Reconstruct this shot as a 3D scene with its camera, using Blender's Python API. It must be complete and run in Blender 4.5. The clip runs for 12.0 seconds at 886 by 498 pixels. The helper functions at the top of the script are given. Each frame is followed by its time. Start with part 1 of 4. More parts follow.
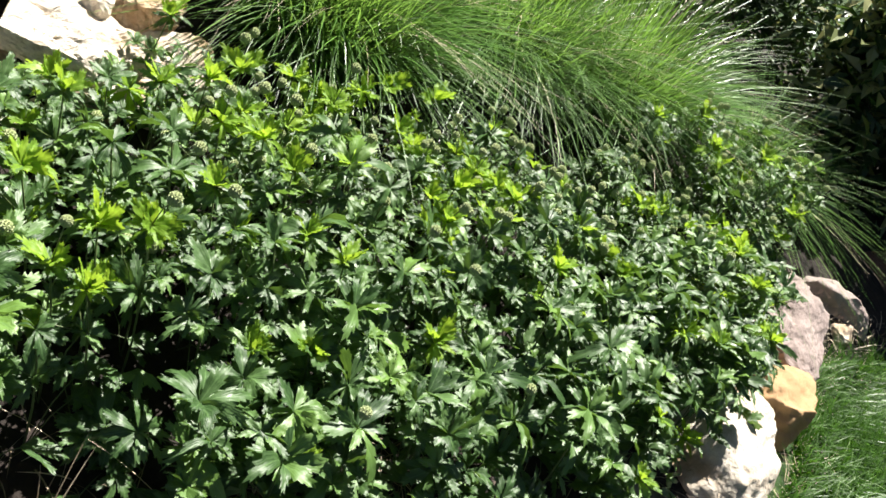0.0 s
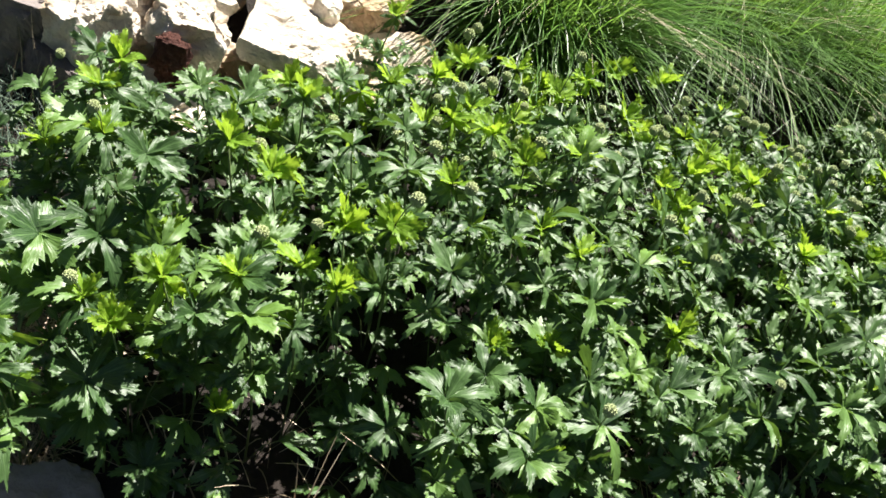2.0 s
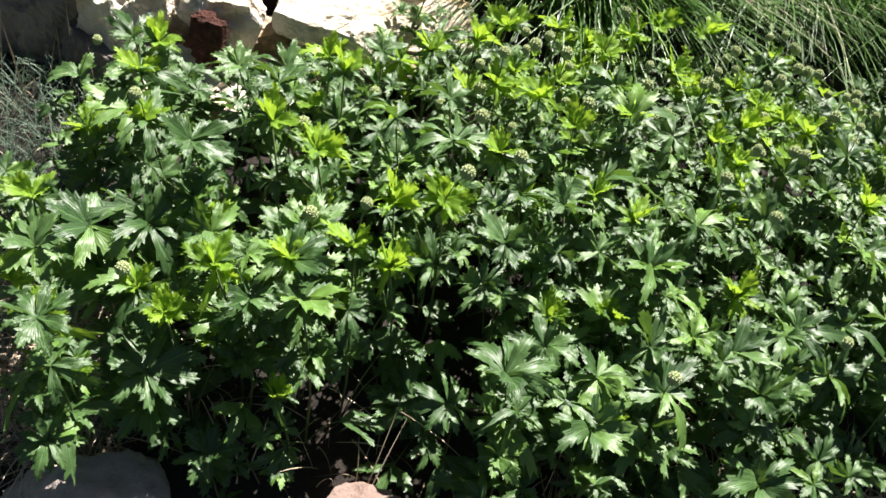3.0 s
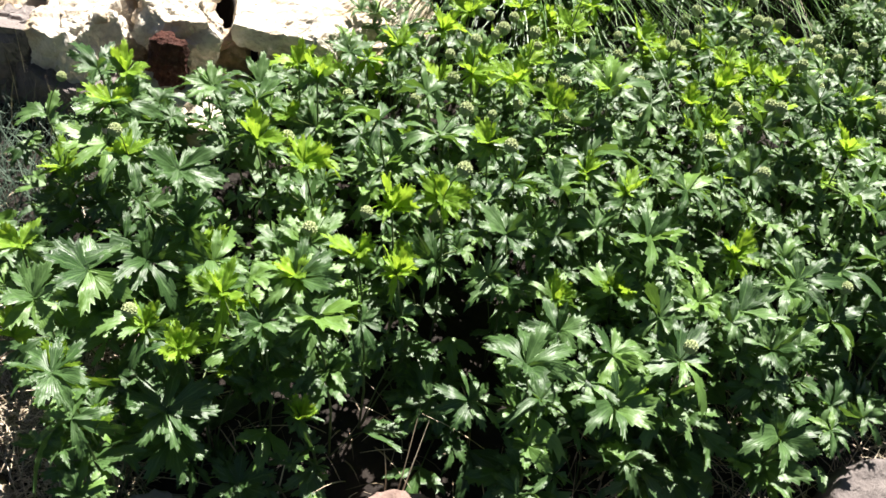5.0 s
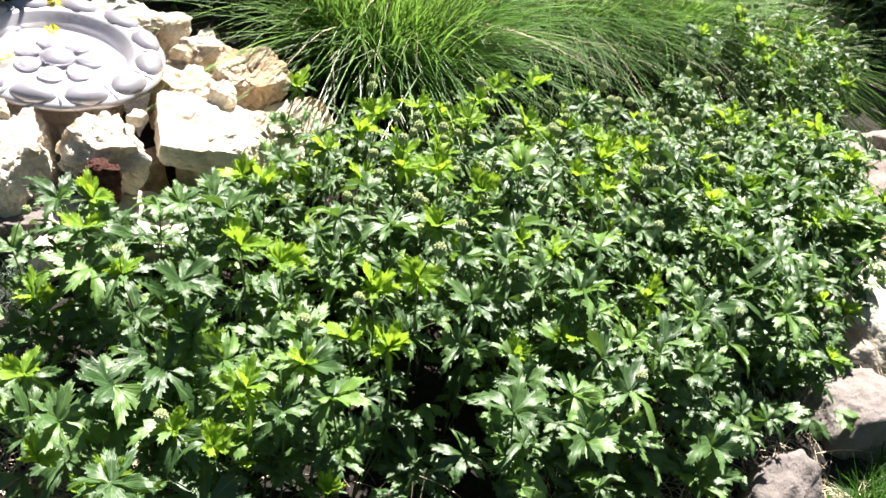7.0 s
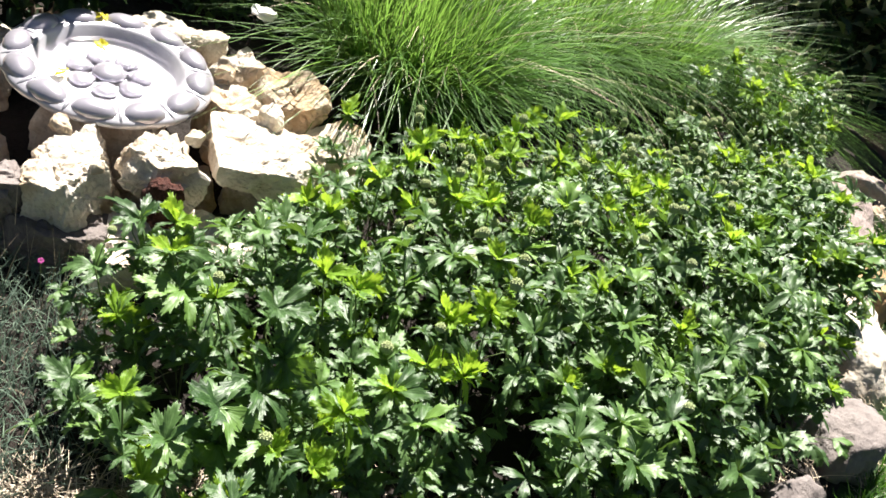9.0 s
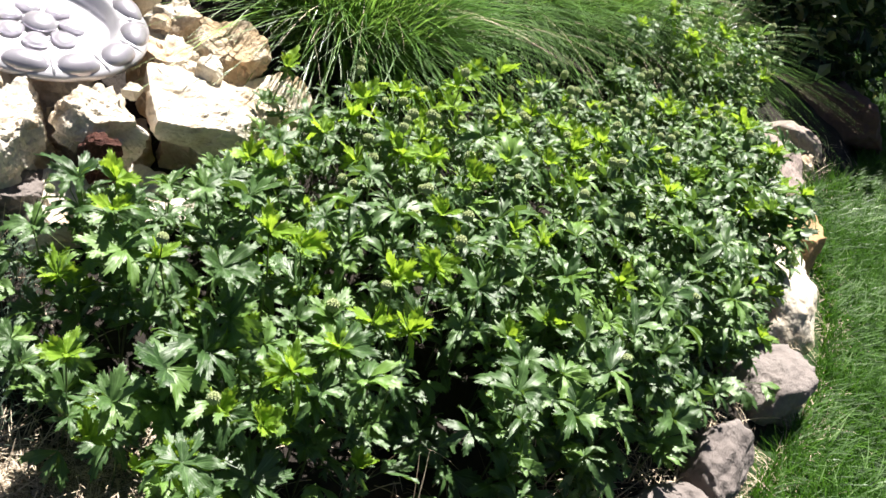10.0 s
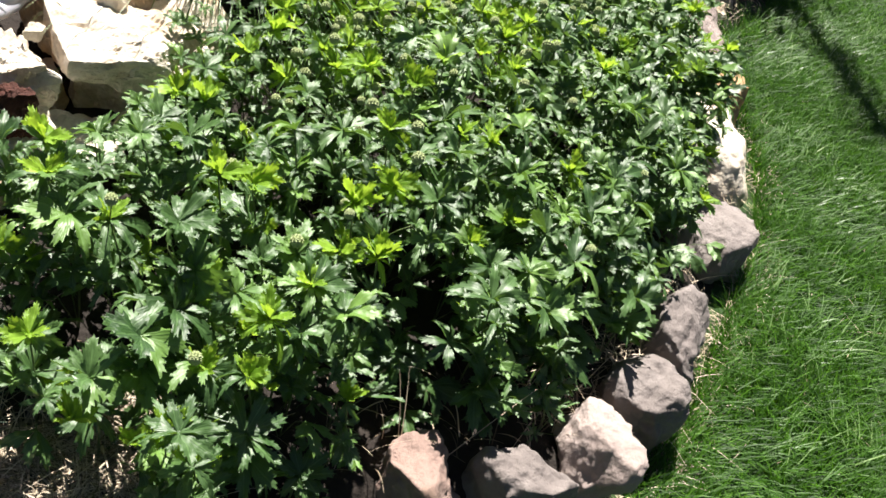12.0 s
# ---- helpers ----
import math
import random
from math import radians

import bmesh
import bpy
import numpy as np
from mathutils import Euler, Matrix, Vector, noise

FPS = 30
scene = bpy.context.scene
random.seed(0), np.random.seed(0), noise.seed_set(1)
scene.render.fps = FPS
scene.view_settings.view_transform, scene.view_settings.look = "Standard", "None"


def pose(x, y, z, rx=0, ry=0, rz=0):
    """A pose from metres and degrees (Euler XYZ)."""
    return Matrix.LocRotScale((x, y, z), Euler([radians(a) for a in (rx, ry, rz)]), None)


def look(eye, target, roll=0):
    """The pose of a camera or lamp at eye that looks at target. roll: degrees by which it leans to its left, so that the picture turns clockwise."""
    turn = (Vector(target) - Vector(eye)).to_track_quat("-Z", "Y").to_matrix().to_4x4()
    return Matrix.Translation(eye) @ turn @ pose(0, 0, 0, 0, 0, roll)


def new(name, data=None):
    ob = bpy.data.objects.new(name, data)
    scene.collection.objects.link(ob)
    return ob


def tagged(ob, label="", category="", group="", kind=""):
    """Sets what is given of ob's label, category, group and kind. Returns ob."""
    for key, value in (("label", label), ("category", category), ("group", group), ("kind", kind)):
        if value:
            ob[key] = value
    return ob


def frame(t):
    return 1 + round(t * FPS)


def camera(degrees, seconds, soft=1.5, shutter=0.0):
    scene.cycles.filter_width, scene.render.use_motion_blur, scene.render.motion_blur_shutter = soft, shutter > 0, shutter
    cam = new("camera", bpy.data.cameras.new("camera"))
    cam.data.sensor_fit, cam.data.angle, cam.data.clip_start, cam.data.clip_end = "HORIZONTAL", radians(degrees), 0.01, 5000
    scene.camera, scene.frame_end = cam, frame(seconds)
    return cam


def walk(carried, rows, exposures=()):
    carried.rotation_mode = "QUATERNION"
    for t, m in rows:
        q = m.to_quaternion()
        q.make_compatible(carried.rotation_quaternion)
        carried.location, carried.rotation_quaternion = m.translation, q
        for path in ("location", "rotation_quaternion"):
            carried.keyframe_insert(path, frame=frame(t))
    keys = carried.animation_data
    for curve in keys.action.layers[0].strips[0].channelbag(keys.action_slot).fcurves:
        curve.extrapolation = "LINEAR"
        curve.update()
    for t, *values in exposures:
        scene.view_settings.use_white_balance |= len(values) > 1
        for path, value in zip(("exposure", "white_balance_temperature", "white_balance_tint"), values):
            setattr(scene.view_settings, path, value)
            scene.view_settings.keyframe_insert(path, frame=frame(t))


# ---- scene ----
cam = camera(49.7, 12.0, 1.6)
PATH = [
    (0, (-0.644, 0.332, 1.517), (-0.143, 1.842, 0.305), 34.7),
    (0.5, (-0.660, 0.318, 1.513), (-0.224, 1.817, 0.263), 34.3),
    (1, (-0.670, 0.313, 1.496), (-0.407, 1.810, 0.196), 29.7),
    (1.5, (-0.693, 0.345, 1.499), (-0.531, 1.797, 0.134), 26.9),
    (2, (-0.701, 0.350, 1.493), (-0.567, 1.781, 0.102), 24.7),
    (2.5, (-0.717, 0.363, 1.479), (-0.594, 1.756, 0.050), 22.4),
    (3, (-0.726, 0.384, 1.484), (-0.639, 1.735, 0.011), 20.8),
    (3.2, (-0.734, 0.401, 1.491), (-0.639, 1.739, 0.008), 21.2),
    (4.8, (-0.783, 0.396, 1.489), (-0.594, 1.711, -0.006), 17.7),
    (5, (-0.803, 0.403, 1.482), (-0.611, 1.732, 0.000), 17.0),
    (5.5, (-0.863, 0.421, 1.475), (-0.618, 1.731, -0.017), 15.7),
    (6, (-0.900, 0.437, 1.478), (-0.531, 1.748, 0.013), 15.5),
    (6.5, (-0.990, 0.368, 1.484), (-0.506, 1.796, 0.170), 17.9),
    (7, (-1.103, 0.274, 1.523), (-0.518, 1.721, 0.273), 19.0),
    (7.5, (-1.167, 0.254, 1.540), (-0.572, 1.732, 0.331), 20.5),
    (7.7, (-1.210, 0.278, 1.527), (-0.581, 1.735, 0.310), 21.8),
    (9.3, (-1.376, 0.290, 1.557), (-0.601, 1.694, 0.362), 25.2),
    (9.5, (-1.377, 0.293, 1.567), (-0.561, 1.669, 0.367), 26.2),
    (10, (-1.391, 0.300, 1.564), (-0.528, 1.612, 0.325), 27.9),
    (10.5, (-1.402, 0.305, 1.565), (-0.432, 1.498, 0.287), 31.7),
    (11, (-1.428, 0.338, 1.555), (-0.435, 1.531, 0.293), 30.1),
    (11.5, (-1.447, 0.352, 1.570), (-0.424, 1.494, 0.285), 30.0),
    (12, (-1.454, 0.412, 1.565), (-0.424, 1.459, 0.207), 27.9),
]
# the clip's camera darkens its picture over the leaves and brightens it as the rocks come into view
EXPOSURE = [(0, 1.57), (2.0, 1.56), (3.2, 1.58), (5.0, 1.66), (6.3, 1.73), (7.0, 1.95), (7.5, 1.76), (9.5, 1.70), (10.5, 1.60), (12.0, 1.58)]
walk(cam, [(t, look(eye, target, roll)) for t, eye, target, roll in PATH], EXPOSURE)


# ---- world, sun ----
SUN_FROM = Vector((0.26, 1.0, 0.0)).normalized()
SUN_UP = radians(55)
world = bpy.data.worlds.new("world")
scene.world = world
world.use_nodes = True
wn = world.node_tree
sky = wn.nodes.new("ShaderNodeTexSky")
sky.sky_type = "NISHITA"
sky.sun_disc = False
sky.sun_elevation = SUN_UP
sky.sun_rotation = math.atan2(SUN_FROM.x, SUN_FROM.y)
wn.links.new(sky.outputs[0], wn.nodes["Background"].inputs[0])
wn.nodes["Background"].inputs[1].default_value = 0.017
sun = new("sun", bpy.data.lights.new("sun", "SUN"))
sun.data.energy = 5.0
sun.data.angle = radians(0.53)
sun.data.color = (1.0, 0.955, 0.88)
sun.matrix_world = look(SUN_FROM * math.cos(SUN_UP) * 20 + Vector((0, 0, math.sin(SUN_UP) * 20)), (0, 0, 0))

rnd = random.Random(7)
rng = np.random.default_rng(11)


# ---- materials ----
def material(name):
    m = bpy.data.materials.new(name)
    m.use_nodes = True
    nt = m.node_tree
    nt.nodes.clear()
    out = nt.nodes.new("ShaderNodeOutputMaterial")
    bsdf = nt.nodes.new("ShaderNodeBsdfPrincipled")
    nt.links.new(bsdf.outputs[0], out.inputs[0])
    return m, nt, bsdf, out


def node(nt, kind, ins=(), **props):
    n = nt.nodes.new(kind)
    for k, v in props.items():
        setattr(n, k, v)
    for key, value in ins:
        if isinstance(value, bpy.types.NodeSocket):
            nt.links.new(value, n.inputs[key])
        else:
            n.inputs[key].default_value = value
    return n


def maths(nt, op, a, b=0.0, c=0.0):
    n = node(nt, "ShaderNodeMath", operation=op)
    for i, v in enumerate((a, b, c)):
        if isinstance(v, bpy.types.NodeSocket):
            nt.links.new(v, n.inputs[i])
        else:
            n.inputs[i].default_value = v
    return n.outputs[0]


def mixed(nt, fac, a, b, blend="MIX"):
    n = node(nt, "ShaderNodeMix", data_type="RGBA", blend_type=blend)
    for i, v in ((0, fac), (6, a), (7, b)):
        if isinstance(v, bpy.types.NodeSocket):
            nt.links.new(v, n.inputs[i])
        else:
            n.inputs[i].default_value = v if i == 0 else (*v, 1)
    return n.outputs[2]


def noised(nt, scale, detail=4.0, rough=0.6, coords=None):
    if coords is None:
        coords = node(nt, "ShaderNodeTexCoord").outputs["Object"]
    return node(nt, "ShaderNodeTexNoise", [("Vector", coords), ("Scale", scale), ("Detail", detail), ("Roughness", rough)])


def ramp(nt, fac, stops):
    n = node(nt, "ShaderNodeValToRGB", [("Fac", fac)])
    els = n.color_ramp.elements
    while len(els) < len(stops):
        els.new(0.5)
    for e, (p, c) in zip(els, stops):
        e.position, e.color = p, (*c, 1)
    return n.outputs[0]


def leafy(name, dark, light, glow, through_part, rough, veins=True, random_kind="object", bump=0.36, shine=0.55):
    """A leaf: glossy over a coloured body, part of the light passing through."""
    m, nt, bsdf, out = material(name)
    if random_kind == "object":
        r = node(nt, "ShaderNodeObjectInfo").outputs["Random"]
    else:
        r = node(nt, "ShaderNodeNewGeometry").outputs["Random Per Island"]
    col = ramp(nt, r, [(0.0, dark), (0.75, light), (1.0, [0.5 * (a + b) for a, b in zip(light, glow)])])
    spots = noised(nt, 45.0, 3.0)
    col = mixed(nt, maths(nt, "MULTIPLY", spots.outputs[0], 0.5), col, [0.55 * v for v in dark])
    height = None
    if veins:
        uv = node(nt, "ShaderNodeUVMap")
        xy = node(nt, "ShaderNodeSeparateXYZ", [(0, uv.outputs[0])])
        across = maths(nt, "ABSOLUTE", maths(nt, "SUBTRACT", xy.outputs[0], 0.5))
        phase = maths(nt, "SUBTRACT", maths(nt, "MULTIPLY", across, 40.0), maths(nt, "MULTIPLY", xy.outputs[1], 11.0))
        height = maths(nt, "SINE", phase)
        rib = node(nt, "ShaderNodeMapRange", [("Value", across), ("From Min", 0.0), ("From Max", 0.07), ("To Min", 1.0), ("To Max", 0.0)]).outputs[0]
        col = mixed(nt, maths(nt, "MULTIPLY", rib, 0.45), col, [min(1, 1.6 * v + 0.03) for v in light])
        vein = maths(nt, "MULTIPLY", maths(nt, "GREATER_THAN", height, 0.72), 0.22)
        col = mixed(nt, vein, col, [min(1, 1.35 * v + 0.02) for v in light])
        wob = noised(nt, 70.0, 3.0)
        height = maths(nt, "ADD", maths(nt, "MULTIPLY", height, 0.28), maths(nt, "MULTIPLY", wob.outputs[0], 1.7))
        bp = node(nt, "ShaderNodeBump", [("Height", height), ("Strength", bump), ("Distance", 0.0012)])
        nt.links.new(bp.outputs[0], bsdf.inputs["Normal"])
    nt.links.new(col, bsdf.inputs["Base Color"])
    bsdf.inputs["Roughness"].default_value = rough
    bsdf.inputs["Specular IOR Level"].default_value = shine
    tl = node(nt, "ShaderNodeBsdfTranslucent", [("Color", mixed(nt, 0.6, col, glow))])
    mx = node(nt, "ShaderNodeMixShader", [("Fac", through_part), (1, bsdf.outputs[0]), (2, tl.outputs[0])])
    nt.links.new(mx.outputs[0], out.inputs[0])
    return m


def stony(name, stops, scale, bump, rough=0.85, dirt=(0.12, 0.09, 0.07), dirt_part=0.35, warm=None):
    m, nt, bsdf, out = material(name)
    co = node(nt, "ShaderNodeTexCoord").outputs["Object"]
    rand = node(nt, "ShaderNodeObjectInfo").outputs["Random"]
    shift = node(nt, "ShaderNodeVectorMath", [(0, co)], operation="ADD")
    comb = node(nt, "ShaderNodeCombineXYZ", [(0, maths(nt, "MULTIPLY", rand, 7.0)), (1, maths(nt, "MULTIPLY", rand, 3.0))])
    nt.links.new(comb.outputs[0], shift.inputs[1])
    co = shift.outputs[0]
    big = noised(nt, scale, 6.0, 0.62, co)
    fine = noised(nt, scale * 9, 5.0, 0.7, co)
    vor = node(nt, "ShaderNodeTexVoronoi", [("Vector", co), ("Scale", scale * 5)], feature="F1")
    tone = maths(nt, "ADD", maths(nt, "MULTIPLY", big.outputs[0], 0.8), maths(nt, "MULTIPLY", rand, 0.25))
    col = ramp(nt, tone, stops)
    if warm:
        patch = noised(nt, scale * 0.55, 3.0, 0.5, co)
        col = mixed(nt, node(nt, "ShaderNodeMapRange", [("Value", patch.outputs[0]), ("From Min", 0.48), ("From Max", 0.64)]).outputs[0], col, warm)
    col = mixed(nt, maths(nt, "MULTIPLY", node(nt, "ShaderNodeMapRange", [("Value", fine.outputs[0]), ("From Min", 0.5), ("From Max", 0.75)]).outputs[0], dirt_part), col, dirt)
    nt.links.new(col, bsdf.inputs["Base Color"])
    bsdf.inputs["Roughness"].default_value = rough
    hgt = maths(nt, "ADD", maths(nt, "MULTIPLY", fine.outputs[0], 0.5), maths(nt, "ADD", big.outputs[0], maths(nt, "MULTIPLY", vor.outputs[0], 0.35)))
    bp = node(nt, "ShaderNodeBump", [("Height", hgt), ("Strength", bump), ("Distance", 0.012)])
    nt.links.new(bp.outputs[0], bsdf.inputs["Normal"])
    return m


def plainish(name, a, b, scale, rough=0.7, metal=0.0, bump=0.2, island=False):
    m, nt, bsdf, out = material(name)
    n = noised(nt, scale, 5.0)
    f = n.outputs[0]
    if island:
        f = node(nt, "ShaderNodeNewGeometry").outputs["Random Per Island"]
    nt.links.new(ramp(nt, f, [(0.25, a), (0.75, b)]), bsdf.inputs["Base Color"])
    bsdf.inputs["Roughness"].default_value = rough
    bsdf.inputs["Metallic"].default_value = metal
    bp = node(nt, "ShaderNodeBump", [("Height", n.outputs[0]), ("Strength", bump), ("Distance", 0.004)])
    nt.links.new(bp.outputs[0], bsdf.inputs["Normal"])
    return m


LEAF = leafy("anemone_leaf", (0.022, 0.063, 0.014), (0.094, 0.179, 0.051), (0.25, 0.44, 0.05), 0.21, 0.46, shine=0.64, bump=0.34)
# Yellow-green for young tips; also sun through leaves, put into the colour.
LEAF_YOUNG_BACKLIT = leafy("young_leaf", (0.125, 0.24, 0.022), (0.26, 0.43, 0.045), (0.50, 0.70, 0.05), 0.44, 0.45, shine=0.4, bump=0.34)
STEM = plainish("stem_green", (0.07, 0.12, 0.03), (0.13, 0.16, 0.06), 60, 0.5)
SEED = plainish("seed_head", (0.26, 0.32, 0.13), (0.45, 0.49, 0.26), 300, 0.7, bump=0.6)
LAWN_BLADE = leafy("lawn_blade", (0.012, 0.040, 0.004), (0.062, 0.168, 0.011), (0.14, 0.34, 0.010), 0.36, 0.5, False, "island", shine=0.25)
# Paler copy of the lawn blade, its colour standing in for sun glints.
LAWN_GLINT = leafy("lawn_glint_blade", (0.07, 0.15, 0.035), (0.16, 0.27, 0.085), (0.3, 0.44, 0.12), 0.25, 0.42, False, "island")
TUSSOCK = leafy("tussock_blade", (0.016, 0.054, 0.008), (0.150, 0.31, 0.066), (0.34, 0.58, 0.09), 0.38, 0.33, False, "island", shine=0.5)
STRAW = plainish("dry_straw", (0.15, 0.11, 0.07), (0.62, 0.50, 0.37), 40, 0.6, island=True)
SILVER_LEAF = leafy("silver_leaf", (0.06, 0.10, 0.07), (0.15, 0.21, 0.16), (0.30, 0.40, 0.25), 0.15, 0.55, False, "island")
SHRUB_LEAF = leafy("shrub_leaf", (0.018, 0.045, 0.014), (0.045, 0.09, 0.025), (0.12, 0.22, 0.03), 0.22, 0.38, False, "island")
CREAM_LEAF = leafy("cream_edged_leaf", (0.20, 0.24, 0.09), (0.50, 0.48, 0.27), (0.50, 0.50, 0.15), 0.30, 0.42, False, "island")
SOIL = stony("bed_soil", [(0.25, (0.010, 0.007, 0.005)), (0.55, (0.024, 0.016, 0.012)), (0.8, (0.055, 0.038, 0.028))], 9.0, 1.0, 0.95, (0.01, 0.007, 0.005))
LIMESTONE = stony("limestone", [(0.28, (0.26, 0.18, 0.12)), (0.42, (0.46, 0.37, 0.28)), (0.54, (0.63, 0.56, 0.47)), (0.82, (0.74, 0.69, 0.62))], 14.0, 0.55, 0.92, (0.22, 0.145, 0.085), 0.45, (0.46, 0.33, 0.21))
SANDSTONE = stony("sandstone", [(0.2, (0.165, 0.105, 0.088)), (0.5, (0.280, 0.190, 0.160)), (0.75, (0.360, 0.262, 0.228)), (0.95, (0.420, 0.330, 0.295))], 8.0, 0.9, 0.85, (0.086, 0.065, 0.058), 0.3, (0.360, 0.216, 0.122))
GREYSTONE = stony("grey_pink_stone", [(0.2, (0.110, 0.090, 0.085)), (0.5, (0.190, 0.160, 0.150)), (0.8, (0.275, 0.240, 0.228))], 10.0, 0.9, 0.85, (0.062, 0.056, 0.056), 0.3)
PINKSTONE = stony("pale_pink_stone", [(0.2, (0.230, 0.175, 0.160)), (0.5, (0.335, 0.268, 0.245)), (0.8, (0.440, 0.375, 0.350))], 9.0, 0.8, 0.85, (0.16, 0.12, 0.10), 0.3)
OCHRE = stony("ochre_stone", [(0.3, (0.294, 0.168, 0.077)), (0.7, (0.420, 0.266, 0.133))], 8.0, 0.5, 0.85, (0.175, 0.098, 0.056), 0.3)
# Red-brown taken darker: the shrub's shade is put into this colour.
SHADED_RED = stony("shaded_red_stone", [(0.3, (0.035, 0.022, 0.02)), (0.7, (0.11, 0.06, 0.05))], 9.0, 0.6, 0.85, (0.03, 0.02, 0.02), 0.4)
LAVA = stony("red_lava", [(0.3, (0.06, 0.018, 0.012)), (0.7, (0.17, 0.055, 0.035))], 40.0, 1.0, 0.95, (0.02, 0.01, 0.01), 0.5)
BARK = plainish("bark", (0.05, 0.035, 0.025), (0.12, 0.09, 0.065), 30, 0.9, bump=0.6)
PEWTER = plainish("pale_pewter", (0.36, 0.345, 0.39), (0.54, 0.525, 0.56), 14, 0.32, 0.35, 0.12)
TARNISH = plainish("tarnished_pewter", (0.34, 0.315, 0.37), (0.50, 0.475, 0.53), 22, 0.28, 0.5, 0.12)
YELLOW = leafy("yellow_leaf", (0.55, 0.50, 0.02), (0.75, 0.65, 0.04), (0.9, 0.8, 0.05), 0.35, 0.5, False)
PINK = plainish("pink_petal", (0.35, 0.03, 0.20), (0.50, 0.06, 0.32), 80, 0.6)
WHITE = plainish("white_petal", (0.72, 0.72, 0.68), (0.85, 0.85, 0.82), 80, 0.6)
DARK_METAL = plainish("dark_iron", (0.015, 0.014, 0.013), (0.03, 0.028, 0.026), 60, 0.5, 0.8)

WATER, nt, bsdf, out = material("still_water")
bsdf.inputs["Base Color"].default_value = (0.93, 0.97, 0.98, 1)
bsdf.inputs["Roughness"].default_value = 0.02
bsdf.inputs["IOR"].default_value = 1.33
bsdf.inputs["Transmission Weight"].default_value = 1.0
rip = noised(nt, 18.0, 2.0)
nt.links.new(node(nt, "ShaderNodeBump", [("Height", rip.outputs[0]), ("Strength", 0.08), ("Distance", 0.004)]).outputs[0], bsdf.inputs["Normal"])


# ---- mesh helpers ----
def mesh_of(name, verts, faces, mat, smooth=True, uvs=None):
    me = bpy.data.meshes.new(name)
    me.from_pydata([tuple(v) for v in verts], [], faces)
    if uvs is not None:
        layer = me.uv_layers.new(name="UVMap")
        idx = np.empty(len(me.loops), dtype=np.int64)
        me.loops.foreach_get("vertex_index", idx)
        layer.data.foreach_set("uv", np.asarray(uvs, dtype=np.float32)[idx].ravel())
    if smooth:
        me.polygons.foreach_set("use_smooth", [True] * len(me.polygons))
    me.materials.append(mat)
    me.update()
    return me


def mesh_from(bm, name, mat, smooth=True):
    me = bpy.data.meshes.new(name)
    bm.to_mesh(me)
    bm.free()
    if smooth:
        me.polygons.foreach_set("use_smooth", [True] * len(me.polygons))
    me.materials.append(mat)
    return me


def part(name, me, parent=None, m=None, label=""):
    ob = new(name, me)
    if parent is not None:
        ob.parent = parent
    if m is not None:
        ob.matrix_basis = m
    return tagged(ob, label)


def tube(points, radii, sides=5):
    """Verts and faces of a round tapering rod along the points."""
    verts, faces = [], []
    n = len(points)
    for i, p in enumerate(points):
        p = Vector(p)
        d = Vector(points[min(i + 1, n - 1)]) - Vector(points[max(i - 1, 0)])
        q = d.to_track_quat("Z", "Y")
        for k in range(sides):
            a = 2 * math.pi * k / sides
            verts.append(p + q @ Vector((math.cos(a) * radii[i], math.sin(a) * radii[i], 0)))
    for i in range(n - 1):
        for k in range(sides):
            a, b = i * sides + k, i * sides + (k + 1) % sides
            faces.append((a, b, b + sides, a + sides))
    faces.append(tuple(range(sides - 1, -1, -1)))
    faces.append(tuple(range((n - 1) * sides, n * sides)))
    return verts, faces


def joined(pieces):
    verts, faces = [], []
    for v, f in pieces:
        o = len(verts)
        verts += list(v)
        faces += [tuple(i + o for i in face) for face in f]
    return verts, faces


def blades(name, base, heading, length, width, lean, bend, sag, segs, mat):
    """Many arching grass blades in one mesh. All arguments but the last are arrays, one entry a blade."""
    n = len(base)
    s = np.linspace(0, 1, segs + 1)[None, :, None]
    hd = np.stack([np.cos(heading), np.sin(heading), 0 * heading], -1)[:, None, :]
    side = np.stack([-np.sin(heading), np.cos(heading), 0 * heading], -1)[:, None, :]
    L, le, be, sg = (np.asarray(a)[:, None, None] for a in (length, lean, bend, sag))
    up = np.array([0, 0, 1.0])[None, None, :]
    mid = base[:, None, :] + hd * L * (le * s + be * s**2) + up * L * (s - sg * s**2.3)
    w = np.asarray(width)[:, None, None] * (1 - s**1.6) * 0.5 + 0.0002
    v = np.stack([mid - side * w, mid + side * w], 2).reshape(-1, 3)
    i = (np.arange(n)[:, None] * (segs + 1) + np.arange(segs)[None, :]).reshape(-1) * 2
    f = np.stack([i, i + 1, i + 3, i + 2], -1)
    return mesh_of(name, v.tolist(), f.tolist(), mat)


def inside(x, y, poly):
    hit = False
    for (x1, y1), (x2, y2) in zip(poly, poly[1:] + poly[:1]):
        if (y1 > y) != (y2 > y) and x < (x2 - x1) * (y - y1) / (y2 - y1) + x1:
            hit = not hit
    return hit


def step(a, b, v):
    v = min(1.0, max(0.0, (v - a) / (b - a)))
    return v * v * (3 - 2 * v)


